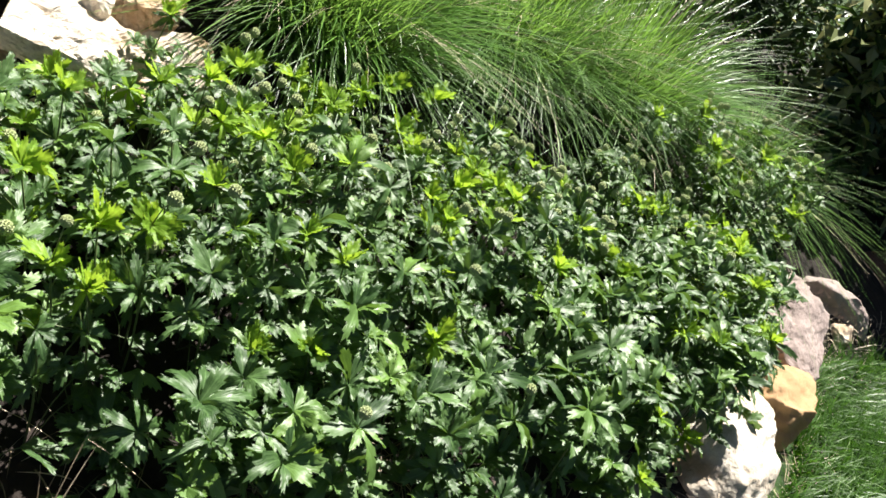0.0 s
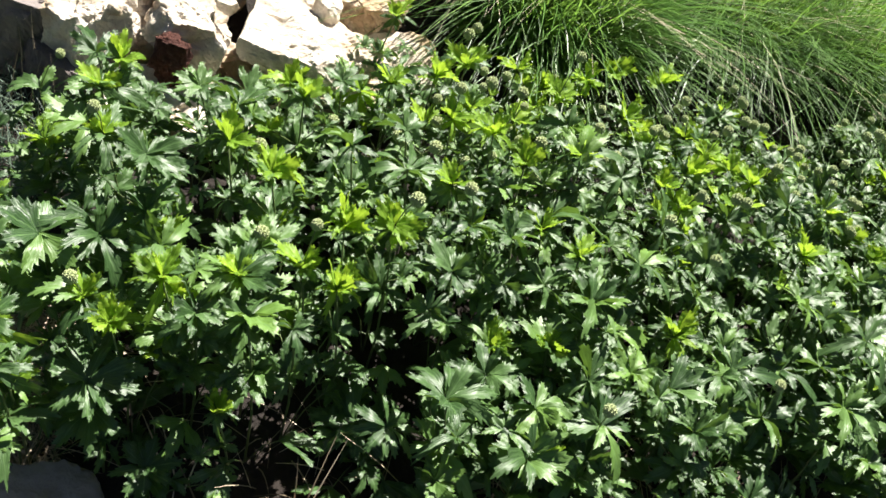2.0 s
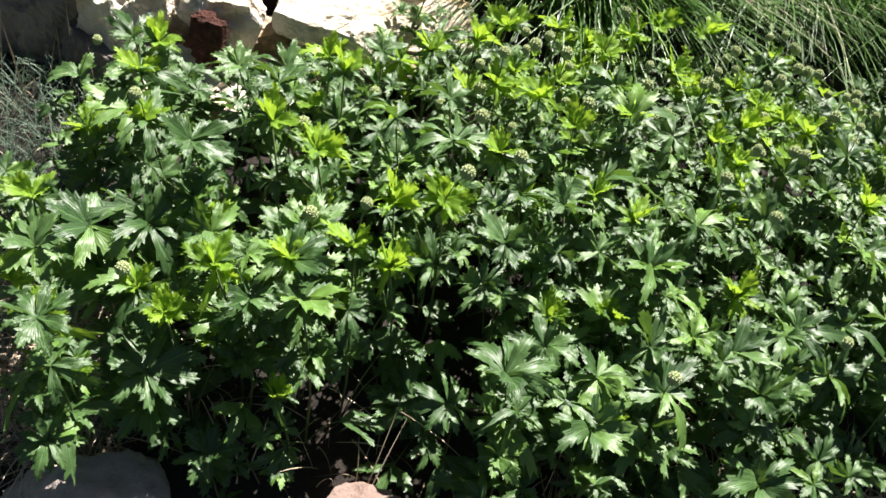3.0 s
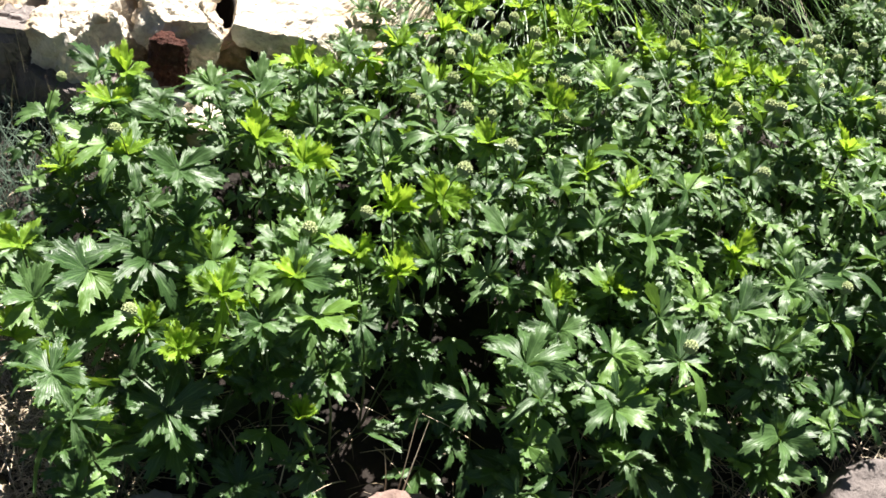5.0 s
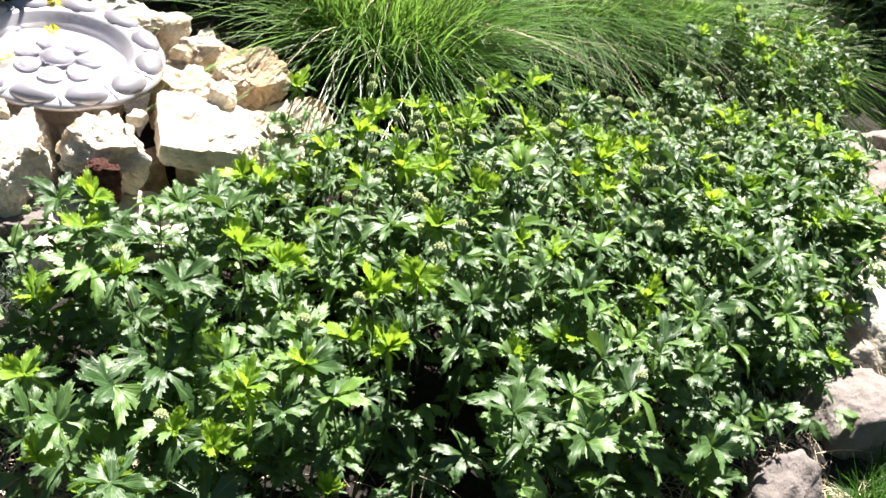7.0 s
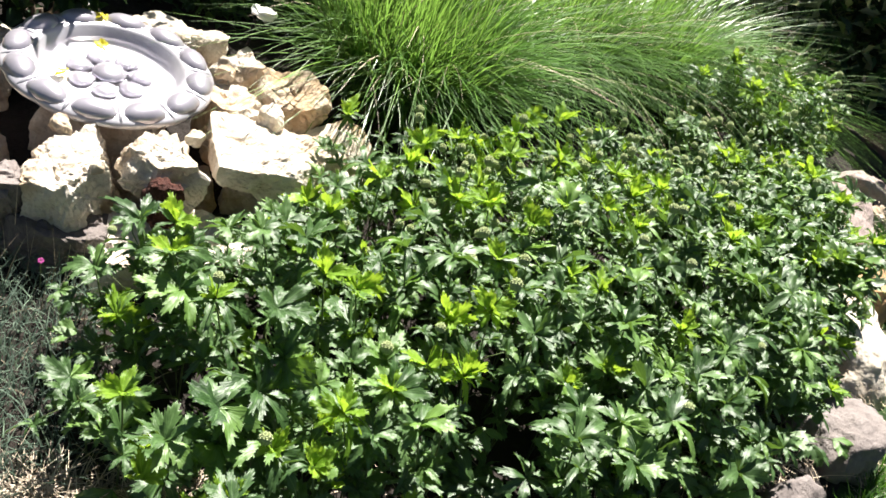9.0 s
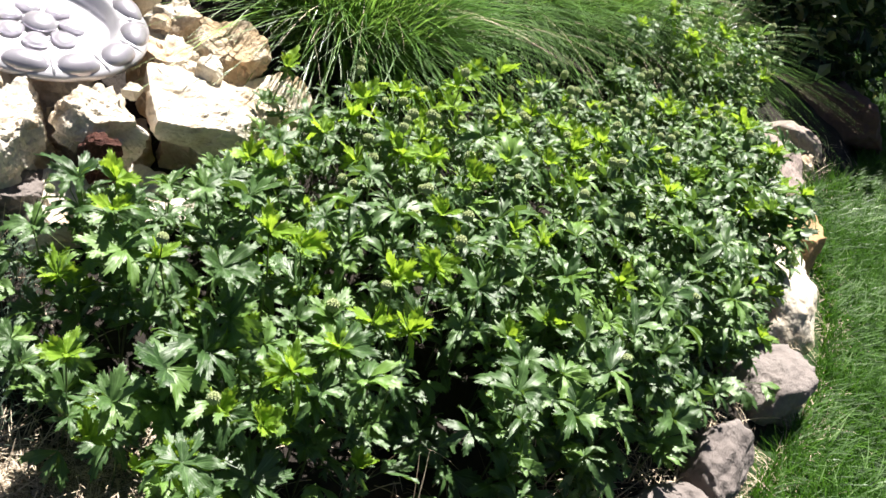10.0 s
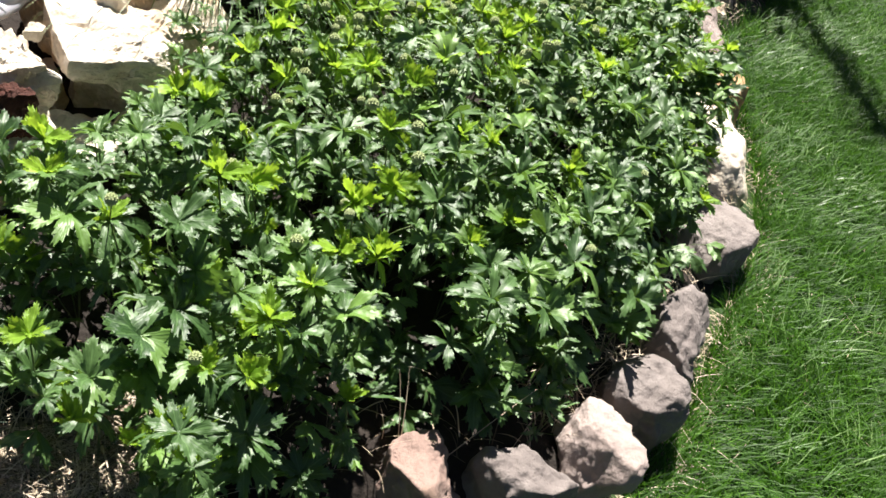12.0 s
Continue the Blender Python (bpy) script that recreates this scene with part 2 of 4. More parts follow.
# ---- ground ----
# The edging line of the raised bed, front left round to the back right.
EDGE = [(-1.75, 0.97), (-1.25, 0.95), (-1.05, 0.88), (-0.85, 0.91), (-0.64, 0.91), (-0.44, 0.86), (-0.25, 0.88), (-0.02, 0.98), (0.22, 1.13), (0.46, 1.31), (0.68, 1.47),
        (0.92, 1.72), (1.07, 1.97), (1.13, 2.15), (1.16, 2.38), (1.38, 2.50), (1.70, 2.62), (2.02, 2.92), (2.25, 3.35), (2.55, 3.75), (3.2, 4.1), (2.6, 4.7), (1.2, 5.0), (0, 4.9),
        (-1.4, 4.6), (-2.6, 4.1), (-2.95, 3.1), (-2.75, 2.0), (-2.2, 1.25), (-1.75, 0.97)]
BED = EDGE[:-1]


def edge_distance(x, y):
    best = 9.0
    for (x1, y1), (x2, y2) in zip(EDGE, EDGE[1:]):
        dx, dy = x2 - x1, y2 - y1
        t = min(1, max(0, ((x - x1) * dx + (y - y1) * dy) / (dx * dx + dy * dy)))
        best = min(best, math.hypot(x - x1 - t * dx, y - y1 - t * dy))
    return best if inside(x, y, BED) else -best


def soil_z(x, y):
    d = edge_distance(x, y)
    z = (0.035 + 0.065 * step(0.55, 0.0, x) + 0.05 * step(-0.1, -0.9, x) + 0.05 * step(2.1, 2.6, y)) * step(-0.02, 0.14, d) - 0.03 + 0.04 * step(1.6, 2.3, y) * step(0.05, 0.4, d)
    return z + 0.012 * noise.noise((x * 7, y * 7, 0.3)) + 0.006 * noise.noise((x * 23, y * 23, 1.3))


def make_ground():
    n = 120
    far = [-400, -120, -40, -14, -6]
    xs = far + list(np.linspace(-3.2, 3.2, n)) + [-v for v in far[::-1]]
    ys = [v + 2 for v in far] + list(np.linspace(-0.6, 5.2, n)) + [2 - v for v in far[::-1]]
    verts = [(x, y, -0.012 + 0.01 * noise.noise((x * 2.3, y * 2.3, 4.0)) if abs(x) < 4 else -0.012) for y in ys for x in xs]
    w = len(xs)
    faces = [(j * w + i, j * w + i + 1, (j + 1) * w + i + 1, (j + 1) * w + i) for j in range(len(ys) - 1) for i in range(w - 1)]
    turf = stony("turf", [(0.25, (0.010, 0.025, 0.005)), (0.6, (0.020, 0.050, 0.008)), (0.85, (0.040, 0.058, 0.016))], 6.0, 0.8, 0.95, (0.02, 0.015, 0.01))
    tagged(new("ground", mesh_of("ground", verts, faces, turf)), "mown green lawn ground reaching away from the flower bed", "lawn", kind="structure")
    n = 150
    xs, ys = np.linspace(-3.1, 3.5, n), np.linspace(0.8, 5.1, n)
    verts = [(x, y, soil_z(x, y)) for y in ys for x in xs]
    faces = [(j * n + i, j * n + i + 1, (j + 1) * n + i + 1, (j + 1) * n + i) for j in range(n - 1) for i in range(n - 1)
             if inside(xs[i], ys[j], BED) or inside(xs[i + 1], ys[j + 1], BED)]
    tagged(new("soil", mesh_of("soil", verts, faces, SOIL)), "dark brown raised soil of the flower bed", "soil", kind="structure")


make_ground()


def make_lawn():
    def spots(count, x0, x1, y0, y1):
        out = []
        while len(out) < count:
            x, y = rng.uniform(x0, x1) + rng.normal(0, 0.14), rng.uniform(y0, y1) + rng.normal(0, 0.14)
            if not inside(x, y, BED) or edge_distance(x, y) < -0.02:
                out.append((x, y, -0.012))
        return np.array(out)
    b = np.concatenate([spots(56000, -0.3, 2.3, 0.55, 2.9), spots(20000, 1.4, 3.6, 1.6, 4.0), spots(9000, -2.4, 3.4, -0.6, 1.0)])
    n = len(b)
    patch = np.array([noise.noise((x * 3.1, y * 3.1, 8.0)) for x, y, _ in b])
    near = np.array([math.exp(-max(0.0, -edge_distance(x, y)) / 0.05) for x, y, _ in b])
    head = np.where(rng.uniform(0, 1, n) < 0.35, 0.6 + 2.6 * patch + rng.normal(0, 0.5, n), rng.uniform(0, 6.28, n))
    L = rng.uniform(0.03, 0.085, n) * (1 + 0.35 * patch) + 0.04 * near * rng.uniform(0, 1, n)
    me = blades("grass_blades", b, head, L * 0.92, rng.uniform(0.0022, 0.0046, n), rng.uniform(0.0, 0.7, n), rng.uniform(0.1, 1.0, n), rng.uniform(0.1, 0.5, n), 3, LAWN_BLADE)
    tagged(new("lawn_grass", me), "short bright green lawn grass in full sun", "grass", kind="stuff")
    # Clumps of coarse blades in the painted glint colour.
    mid = spots(165, 0.2, 2.5, 0.6, 3.0)
    b = np.repeat(mid, 13, 0) + rng.normal(0, 1, (165 * 13, 3)) * np.array([0.045, 0.045, 0])
    aim = np.repeat(rng.normal(0.5, 0.5, 165), 13)
    keep = np.array([not inside(x, y, BED) for x, y, _ in b])
    b, aim = b[keep], aim[keep]
    n = len(b)
    me = blades("wide_blades", b, aim + rng.normal(0, 0.3, n), rng.uniform(0.05, 0.09, n), rng.uniform(0.003, 0.0055, n), rng.uniform(0.4, 0.9, n), rng.uniform(0.5, 1.1, n), rng.uniform(0.35, 0.6, n), 4, LAWN_GLINT)
    tagged(new("coarse_grass", me), "coarse grass blades over the lawn, glints put into their pale colour", "grass", kind="stuff")
    rim = [p for p in spots(9000, -0.6, 1.7, 0.7, 2.7) if edge_distance(p[0], p[1]) > -0.07]
    b = np.concatenate([spots(420, -0.2, 2.3, 0.6, 2.7), np.array(rim)])
    n = len(b)
    me = blades("clippings", b, rng.uniform(0, 6.28, n), rng.uniform(0.03, 0.06, n), rng.uniform(0.0015, 0.003, n), rng.uniform(0.8, 1.6, n), rng.uniform(0.2, 1.0, n), rng.uniform(0.4, 0.8, n), 2, STRAW)
    tagged(new("dry_clippings", me), "dry straw-coloured blades scattered in the lawn", "grass", kind="stuff")


make_lawn()


# ---- stones ----
def stone_mesh(name, size, seed, mat, round_part=0.6, cuts=9, chip=0.006, rough=0.003, detail=16, blocks=0.0, smooth=True, bend=0.0):
    """A stone: a rounded block with sides broken off flat; chip, rough and blocks are relief in metres."""
    r = random.Random(seed)
    bm = bmesh.new()
    bmesh.ops.create_cube(bm, size=2.0)
    bmesh.ops.subdivide_edges(bm, edges=bm.edges[:], cuts=detail, use_grid_fill=True)
    planes = []
    for k in range(cuts):
        d = Vector((r.gauss(0, 1), r.gauss(0, 1), r.gauss(0, 0.7))).normalized()
        planes.append((d, r.uniform(0.70, 0.96)))
    planes.append((Vector((r.gauss(0, 0.10), r.gauss(0, 0.10), 1)).normalized(), 0.76 if blocks else 0.86))
    off = Vector((r.uniform(0, 50), r.uniform(0, 50), r.uniform(0, 50)))
    half = Vector(size) * 0.5
    for v in bm.verts:
        p = v.co.lerp(v.co.normalized() * 1.08, round_part)
        for d, k in planes:
            over = p.dot(d) - k
            if over > 0:
                p -= d * over * 0.97
        w = Vector((p.x * half.x, p.y * half.y, p.z * half.z))
        n = Vector((p.x / half.x, p.y / half.y, p.z / half.z)).normalized()
        q = w + off
        grow = chip * 1.6 * noise.fractal(q * 9.0, 1.0, 2.0, 3) + rough * noise.fractal(q * 48.0, 0.7, 2.1, 4)
        if blocks:
            warp = q * 13.0 + 0.25 * noise.noise_vector(q * 30.0)
            near, at = noise.voronoi(warp)
            grow += blocks * (noise.cell(at[0] * 7.3) - 0.5) - 0.7 * blocks * math.exp(-(near[1] - near[0]) * 9.0)
            pit = noise.voronoi(q * 55.0)[0][0]
            grow -= 0.0035 * max(0.0, 1 - pit / 0.35) * (1 if noise.noise(q * 14.0) > -0.05 else 0)
        v.co = w + n * grow - Vector((0, 0.5, 1)) * bend * (p.x + 0.35) ** 2
    return mesh_from(bm, name, mat, smooth)


def stone(name, x, y, top, size, turn, seed, mat, label, tilt=(0, 0), group="", **kw):
    ob = new(name, stone_mesh(name, size, seed, mat, **kw))
    lift = 0.40 if kw.get("blocks") else 0.5
    ob.matrix_basis = pose(x, y, top - size[2] * lift, tilt[0], tilt[1], turn)
    return tagged(ob, label, "stone", group)


def make_edging():
    g = "stones edging the bed"
    rows = [
        (-1.05, 0.945, 0.20, (0.24, 0.17, 0.24), 8, PINKSTONE, "pale pink rounded field stone edging the bed"),
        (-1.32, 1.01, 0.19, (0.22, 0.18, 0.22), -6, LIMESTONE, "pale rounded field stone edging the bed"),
        (-0.645, 1.01, 0.205, (0.19, 0.19, 0.25), 24, SANDSTONE, "tan sandstone boulder half shaded under leaves"),
        (-0.44, 0.945, 0.19, (0.24, 0.16, 0.23), -22, GREYSTONE, "grey-pink sandstone boulder at the lawn's edge"),
        (-0.25, 0.98, 0.185, (0.15, 0.20, 0.23), -20, PINKSTONE, "pinkish upright sandstone boulder in the sun"),
        (-0.04, 1.08, 0.18, (0.21, 0.18, 0.23), 20, GREYSTONE, "smooth grey-tan boulder at the lawn's edge"),
        (0.16, 1.24, 0.17, (0.17, 0.28, 0.23), -34, GREYSTONE, "grey weathered stone with rough ridges"),
        (0.53, 1.52, 0.125, (0.30, 0.30, 0.22), -34, GREYSTONE, "large grey stone with a rounded lit top"),
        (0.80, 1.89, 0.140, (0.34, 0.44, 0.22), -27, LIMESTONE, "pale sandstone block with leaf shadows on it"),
        (1.03, 2.15, 0.13, (0.19, 0.34, 0.20), -15, OCHRE, "flat ochre sandstone among the leaves"),
        (1.11, 2.45, 0.165, (0.23, 0.42, 0.22), -10, PINKSTONE, "narrow pinkish grey stone behind the leaves"),
        (1.35, 2.69, 0.160, (0.36, 0.12, 0.22), 0, PINKSTONE, "curved whitish stone at the bed's corner"),
        (1.76, 2.95, 0.20, (0.52, 0.30, 0.30), -32, SHADED_RED, "reddish stone, coloured dark for the shrub's shade"),
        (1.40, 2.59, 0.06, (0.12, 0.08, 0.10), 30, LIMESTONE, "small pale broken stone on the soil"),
    ]
    for i, (x, y, top, size, turn, mat, label) in enumerate(rows):
        bow = {"bend": 0.06} if "curved" in label else {}
        shape = {"round_part": 0.92, "cuts": 5} if "smooth" in label else {"round_part": 0.72, "cuts": 13}
        stone("edging_stone", x, y, top, size, turn, 30 + i, mat, label, (rnd.uniform(-7, 7), rnd.uniform(-7, 7)), g, chip=0.013, rough=0.006, detail=22, **shape, **bow)


make_edging()


def make_rockery():
    g = "limestone rocks round the bird bath"
    rows = [
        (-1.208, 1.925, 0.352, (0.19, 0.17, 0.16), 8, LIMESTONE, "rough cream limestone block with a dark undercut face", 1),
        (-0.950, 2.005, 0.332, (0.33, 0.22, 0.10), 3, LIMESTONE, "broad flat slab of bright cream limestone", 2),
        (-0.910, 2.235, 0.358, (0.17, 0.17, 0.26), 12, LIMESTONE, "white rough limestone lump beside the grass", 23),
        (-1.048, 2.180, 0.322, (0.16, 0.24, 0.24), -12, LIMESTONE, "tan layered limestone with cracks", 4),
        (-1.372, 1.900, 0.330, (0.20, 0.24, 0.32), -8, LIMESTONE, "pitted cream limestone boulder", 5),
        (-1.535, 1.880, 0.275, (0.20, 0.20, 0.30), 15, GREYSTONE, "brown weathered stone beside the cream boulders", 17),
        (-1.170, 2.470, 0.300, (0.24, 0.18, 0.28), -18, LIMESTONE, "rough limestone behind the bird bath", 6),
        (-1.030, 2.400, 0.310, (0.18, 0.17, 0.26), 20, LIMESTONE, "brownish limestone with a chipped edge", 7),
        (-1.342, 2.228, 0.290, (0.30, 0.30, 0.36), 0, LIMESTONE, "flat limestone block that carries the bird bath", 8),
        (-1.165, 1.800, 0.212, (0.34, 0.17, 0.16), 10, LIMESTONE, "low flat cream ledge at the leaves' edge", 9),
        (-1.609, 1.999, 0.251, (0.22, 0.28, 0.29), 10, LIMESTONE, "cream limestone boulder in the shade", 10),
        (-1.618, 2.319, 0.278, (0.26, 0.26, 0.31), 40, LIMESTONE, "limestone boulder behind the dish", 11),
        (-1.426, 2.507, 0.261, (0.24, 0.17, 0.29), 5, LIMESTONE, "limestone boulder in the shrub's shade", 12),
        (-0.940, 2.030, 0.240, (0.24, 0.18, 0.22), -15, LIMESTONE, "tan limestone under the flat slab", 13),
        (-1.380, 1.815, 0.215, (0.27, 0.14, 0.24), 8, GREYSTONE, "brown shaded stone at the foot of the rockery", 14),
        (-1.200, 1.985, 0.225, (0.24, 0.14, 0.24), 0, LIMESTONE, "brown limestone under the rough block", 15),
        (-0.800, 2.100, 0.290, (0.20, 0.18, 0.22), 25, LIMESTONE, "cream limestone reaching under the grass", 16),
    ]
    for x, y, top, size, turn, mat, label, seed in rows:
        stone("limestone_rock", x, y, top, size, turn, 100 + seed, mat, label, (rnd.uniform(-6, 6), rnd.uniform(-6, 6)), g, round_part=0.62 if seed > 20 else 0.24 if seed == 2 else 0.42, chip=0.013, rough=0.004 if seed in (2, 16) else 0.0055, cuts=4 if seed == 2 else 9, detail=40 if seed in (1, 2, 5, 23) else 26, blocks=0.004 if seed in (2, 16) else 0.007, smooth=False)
    stone("lava_rock", -1.198, 1.815, 0.335, (0.085, 0.065, 0.13), 10, 140, LAVA, "small dark red porous lava rock", round_part=0.75, chip=0.008, rough=0.008, blocks=0.006, detail=20, smooth=False)
    for i, (x, y, z, s) in enumerate([(-1.150, 1.960, 0.362, 0.05), (-0.975, 2.105, 0.352, 0.065), (-1.409, 1.965, 0.345, 0.06), (-1.075, 2.060, 0.345, 0.05), (-1.330, 1.849, 0.335, 0.045), (-1.065, 2.290, 0.335, 0.06)]):
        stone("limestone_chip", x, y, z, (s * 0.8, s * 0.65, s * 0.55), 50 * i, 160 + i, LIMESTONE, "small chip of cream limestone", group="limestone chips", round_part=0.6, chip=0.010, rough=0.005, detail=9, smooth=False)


make_rockery()


# ---- bird bath ----
def make_bath():
    bath = tagged(new("bird_bath"), "pale pewter bird bath dish with scalloped rim and water", "bird bath")
    bath.matrix_basis = pose(-1.326, 2.198, 0.288, -1.5, 0.0, 8.0) @ Matrix.Scale(1.09, 4)
    R = 0.207
    # the dish: its profile turned round
    prof = [(0.0, 0.012), (0.09, 0.012), (0.124, 0.014), (0.134, 0.022), (0.141, 0.050), (0.150, 0.055), (0.190, 0.050), (0.203, 0.046), (R, 0.041), (R, 0.034),
            (0.200, 0.030), (0.15, 0.020), (0.11, 0.0), (0.0, 0.0)]
    n = 72
    verts, faces = [], []
    for k in range(n):
        a = 2 * math.pi * k / n
        lobe = abs(math.cos(6 * a)) ** 0.5
        for r, z in prof:
            rr = r * (1 - 0.018 * (1 - lobe) * step(0.17, 0.2, r))
            verts.append((rr * math.cos(a), rr * math.sin(a), z))
    m = len(prof)
    for k in range(n):
        for i in range(m - 1):
            faces.append((k * m + i, ((k + 1) % n) * m + i, ((k + 1) % n) * m + i + 1, k * m + i + 1))
    dish = part("dish", mesh_of("dish", verts, faces, PEWTER), bath)
    bm = bmesh.new()
    bmesh.ops.create_uvsphere(bm, u_segments=18, v_segments=9, radius=1.0)
    for v in bm.verts:
        x, y, z = v.co
        v.co = (x * 0.029, y * (0.043 + 0.007 * x), z * 0.022)
    lobe = mesh_from(bm, "rim_lobe", TARNISH)
    rib = tube([(0.147, 0, 0.0505), (0.17, 0, 0.0515), (0.188, 0, 0.0485), (0.203, 0, 0.043)], [0.0035, 0.006, 0.0055, 0.003], 8)
    ridge = mesh_of("rim_ridge", *rib, PEWTER)
    for k in range(12):
        a = math.radians(30 * k + 15)
        part("rim_lobe", lobe, dish, Matrix.Rotation(a, 4, "Z") @ Matrix.Translation((0.174, 0, 0.046)))
        part("rim_ridge", ridge, dish, Matrix.Rotation(a + math.radians(15), 4, "Z"))
    bm = bmesh.new()
    bmesh.ops.create_uvsphere(bm, u_segments=16, v_segments=9, radius=1.0)
    for v in bm.verts:
        x, y, z = v.co
        v.co = (x * 0.027, y * 0.025 * (1 + 0.25 * x), max(z, -0.5) * 0.013)
    petal = mesh_from(bm, "flower_petal", TARNISH)
    bm = bmesh.new()
    bmesh.ops.create_uvsphere(bm, u_segments=18, v_segments=9, radius=1.0)
    for v in bm.verts:
        v.co = (v.co.x * 0.034, v.co.y * 0.034, max(v.co.z, -0.4) * 0.018)
    part("flower_centre", mesh_from(bm, "flower_centre", TARNISH), bath, Matrix.Translation((0, 0, 0.024)))
    for k in range(7):
        part("flower_petal", petal, bath, Matrix.Rotation(2 * math.pi * k / 7, 4, "Z") @ Matrix.Translation((0.060, 0, 0.020)))
    n = 48
    verts = [(0.131 * math.cos(2 * math.pi * k / n), 0.131 * math.sin(2 * math.pi * k / n), 0) for k in range(n)]
    water = tagged(new("water", mesh_of("water", verts, [tuple(range(n))], WATER)), "shallow clear still water in the dish", "water", kind="structure")
    water.matrix_basis = pose(-1.326, 2.198, 0.3205) @ Matrix.Scale(1.09, 4)
    water.visible_shadow = False
    v, f, uv = lobed_leaf([(0, 0.03, 0.010), (0.9, 0.022, 0.008), (-0.9, 0.022, 0.008)], 3, 0.0, 0.2)
    me = mesh_of("fallen_leaf", v, f, YELLOW, uvs=uv)
    for x, y, z, a in [(-1.36, 2.29, 0.324, 40), (-1.415, 2.16, 0.324, 160), (-1.355, 2.395, 0.347, 250)]:
        tagged(part("fallen_leaf", me, None, pose(x, y, z, 8, -6, a)), "small bright yellow leaf fallen on the dish", "leaf", "fallen yellow leaves")


# ---- leaves ----
LOBE = ((0.0, 0.12, 0), (0.12, 0.40, 0), (0.26, 0.60, 0), (0.40, 0.88, 0), (0.49, 0.98, 0), (0.55, 1.16, 1), (0.62, 0.78, 0), (0.70, 0.92, 1), (0.76, 0.54, 0), (0.84, 0.60, 1), (0.90, 0.27, 0), (1.0, 0.03, 0))


def lobed_leaf(lobes, seed, rise=0.25, droop=0.9, fold=0.26, teeth=0.10, pleat=0.17):
    """A cut leaf of pointed lobes with a few large teeth, that share one base; lobes: turn, length, width."""
    r = random.Random(seed)
    verts, faces, uvs = [], [], []
    cols = (-1.0, -0.5, 0.0, 0.5, 1.0)
    for n, (turn, length, width) in enumerate(lobes):
        o = len(verts)
        ct, st = math.cos(turn), math.sin(turn)
        curl, lift, bow, twist = r.uniform(0.5, 1.7), r.uniform(-0.28, 0.28), r.gauss(0, 0.10), r.gauss(0, 0.35)
        for s, wide, tooth in LOBE:
            for c in cols:
                reach = s + (teeth * tooth * r.uniform(0.6, 1.4) if abs(c) == 1 else 0)
                ww = width * wide * (r.uniform(0.85, 1.12) if abs(c) == 1 else 1.0)
                x, y = reach * length, c * ww + bow * length * s * s
                rad = reach * length
                z = fold * abs(c) * ww + (pleat * ww if abs(c) == 0.5 else 0) + twist * c * ww + (rise + lift) * rad - droop * curl * rad * rad / 0.09 + 0.0006 * n
                z += 0.0022 * math.sin(9 * s + 2.0 * n + 2 * c) + r.gauss(0, 0.0009)
                verts.append((x * ct - y * st, x * st + y * ct, z))
                uvs.append((0.5 + 0.5 * c, s))
        for i in range(len(LOBE) - 1):
            for j in range(4):
                a = o + i * 5 + j
                faces.append((a, a + 5, a + 6, a + 1))
    return verts, faces, uvs


make_bath()


def leaf_kinds():
    """Meshes of the whorl leaves, the broad lower leaves, the young top leaves and whorl copies in the backlit colour.
    """
    r = random.Random(5)
    whorl, broad, young, backlit = [], [], [], []
    for k in range(7):
        j = lambda: r.uniform(0.86, 1.12) * (0.86 if k % 3 == 1 else 1.0)
        lobes = [(0.06 * r.gauss(0, 1), 0.086 * j(), 0.0132 * j()), (0.68 * j(), 0.075 * j(), 0.0120 * j()), (-0.68 * j(), 0.075 * j(), 0.0120 * j())]
        if k > 5:
            lobes += [(1.3 * j(), 0.048 * j(), 0.0100), (-1.3 * j(), 0.048 * j(), 0.0100)]
        v, f, uv = lobed_leaf(lobes, 20 + k, 0.46, 0.34 * r.uniform(0.6, 1.7))
        whorl.append(mesh_of("whorl_leaf", v, f, LEAF, uvs=uv))
        backlit.append(mesh_of("backlit_leaf", v, f, LEAF_YOUNG_BACKLIT, uvs=uv))
    for k in range(4):
        j = lambda: r.uniform(0.9, 1.1)
        lobes = [(0, 0.086 * j(), 0.0158 * j()), (0.70 * j(), 0.078 * j(), 0.0148 * j()), (-0.70 * j(), 0.078 * j(), 0.0148 * j())]
        v, f, uv = lobed_leaf(lobes, 40 + k, 0.30, 0.22 * j())
        broad.append(mesh_of("broad_leaf", v, f, LEAF, uvs=uv))
    for k in range(3):
        j = lambda: r.uniform(0.85, 1.15)
        lobes = [(0, 0.05 * j(), 0.0095 * j()), (0.5, 0.042 * j(), 0.009), (-0.5, 0.042 * j(), 0.009)]
        v, f, uv = lobed_leaf(lobes, 60 + k, 0.7, 0.02)
        young.append(mesh_of("young_leaf", v, f, LEAF_YOUNG_BACKLIT, uvs=uv))
    return whorl, broad, young, backlit


WHORL, BROAD, YOUNG, BACKLIT = leaf_kinds()


def seed_mesh():
    bm = bmesh.new()
    bmesh.ops.create_icosphere(bm, subdivisions=2, radius=0.0078)
    for f in list(bm.faces):
        c = f.calc_center_median()
        v = bmesh.ops.poke(bm, faces=[f])["verts"][0]
        v.co = c * 1.28
    return mesh_from(bm, "seed_head", SEED, False)


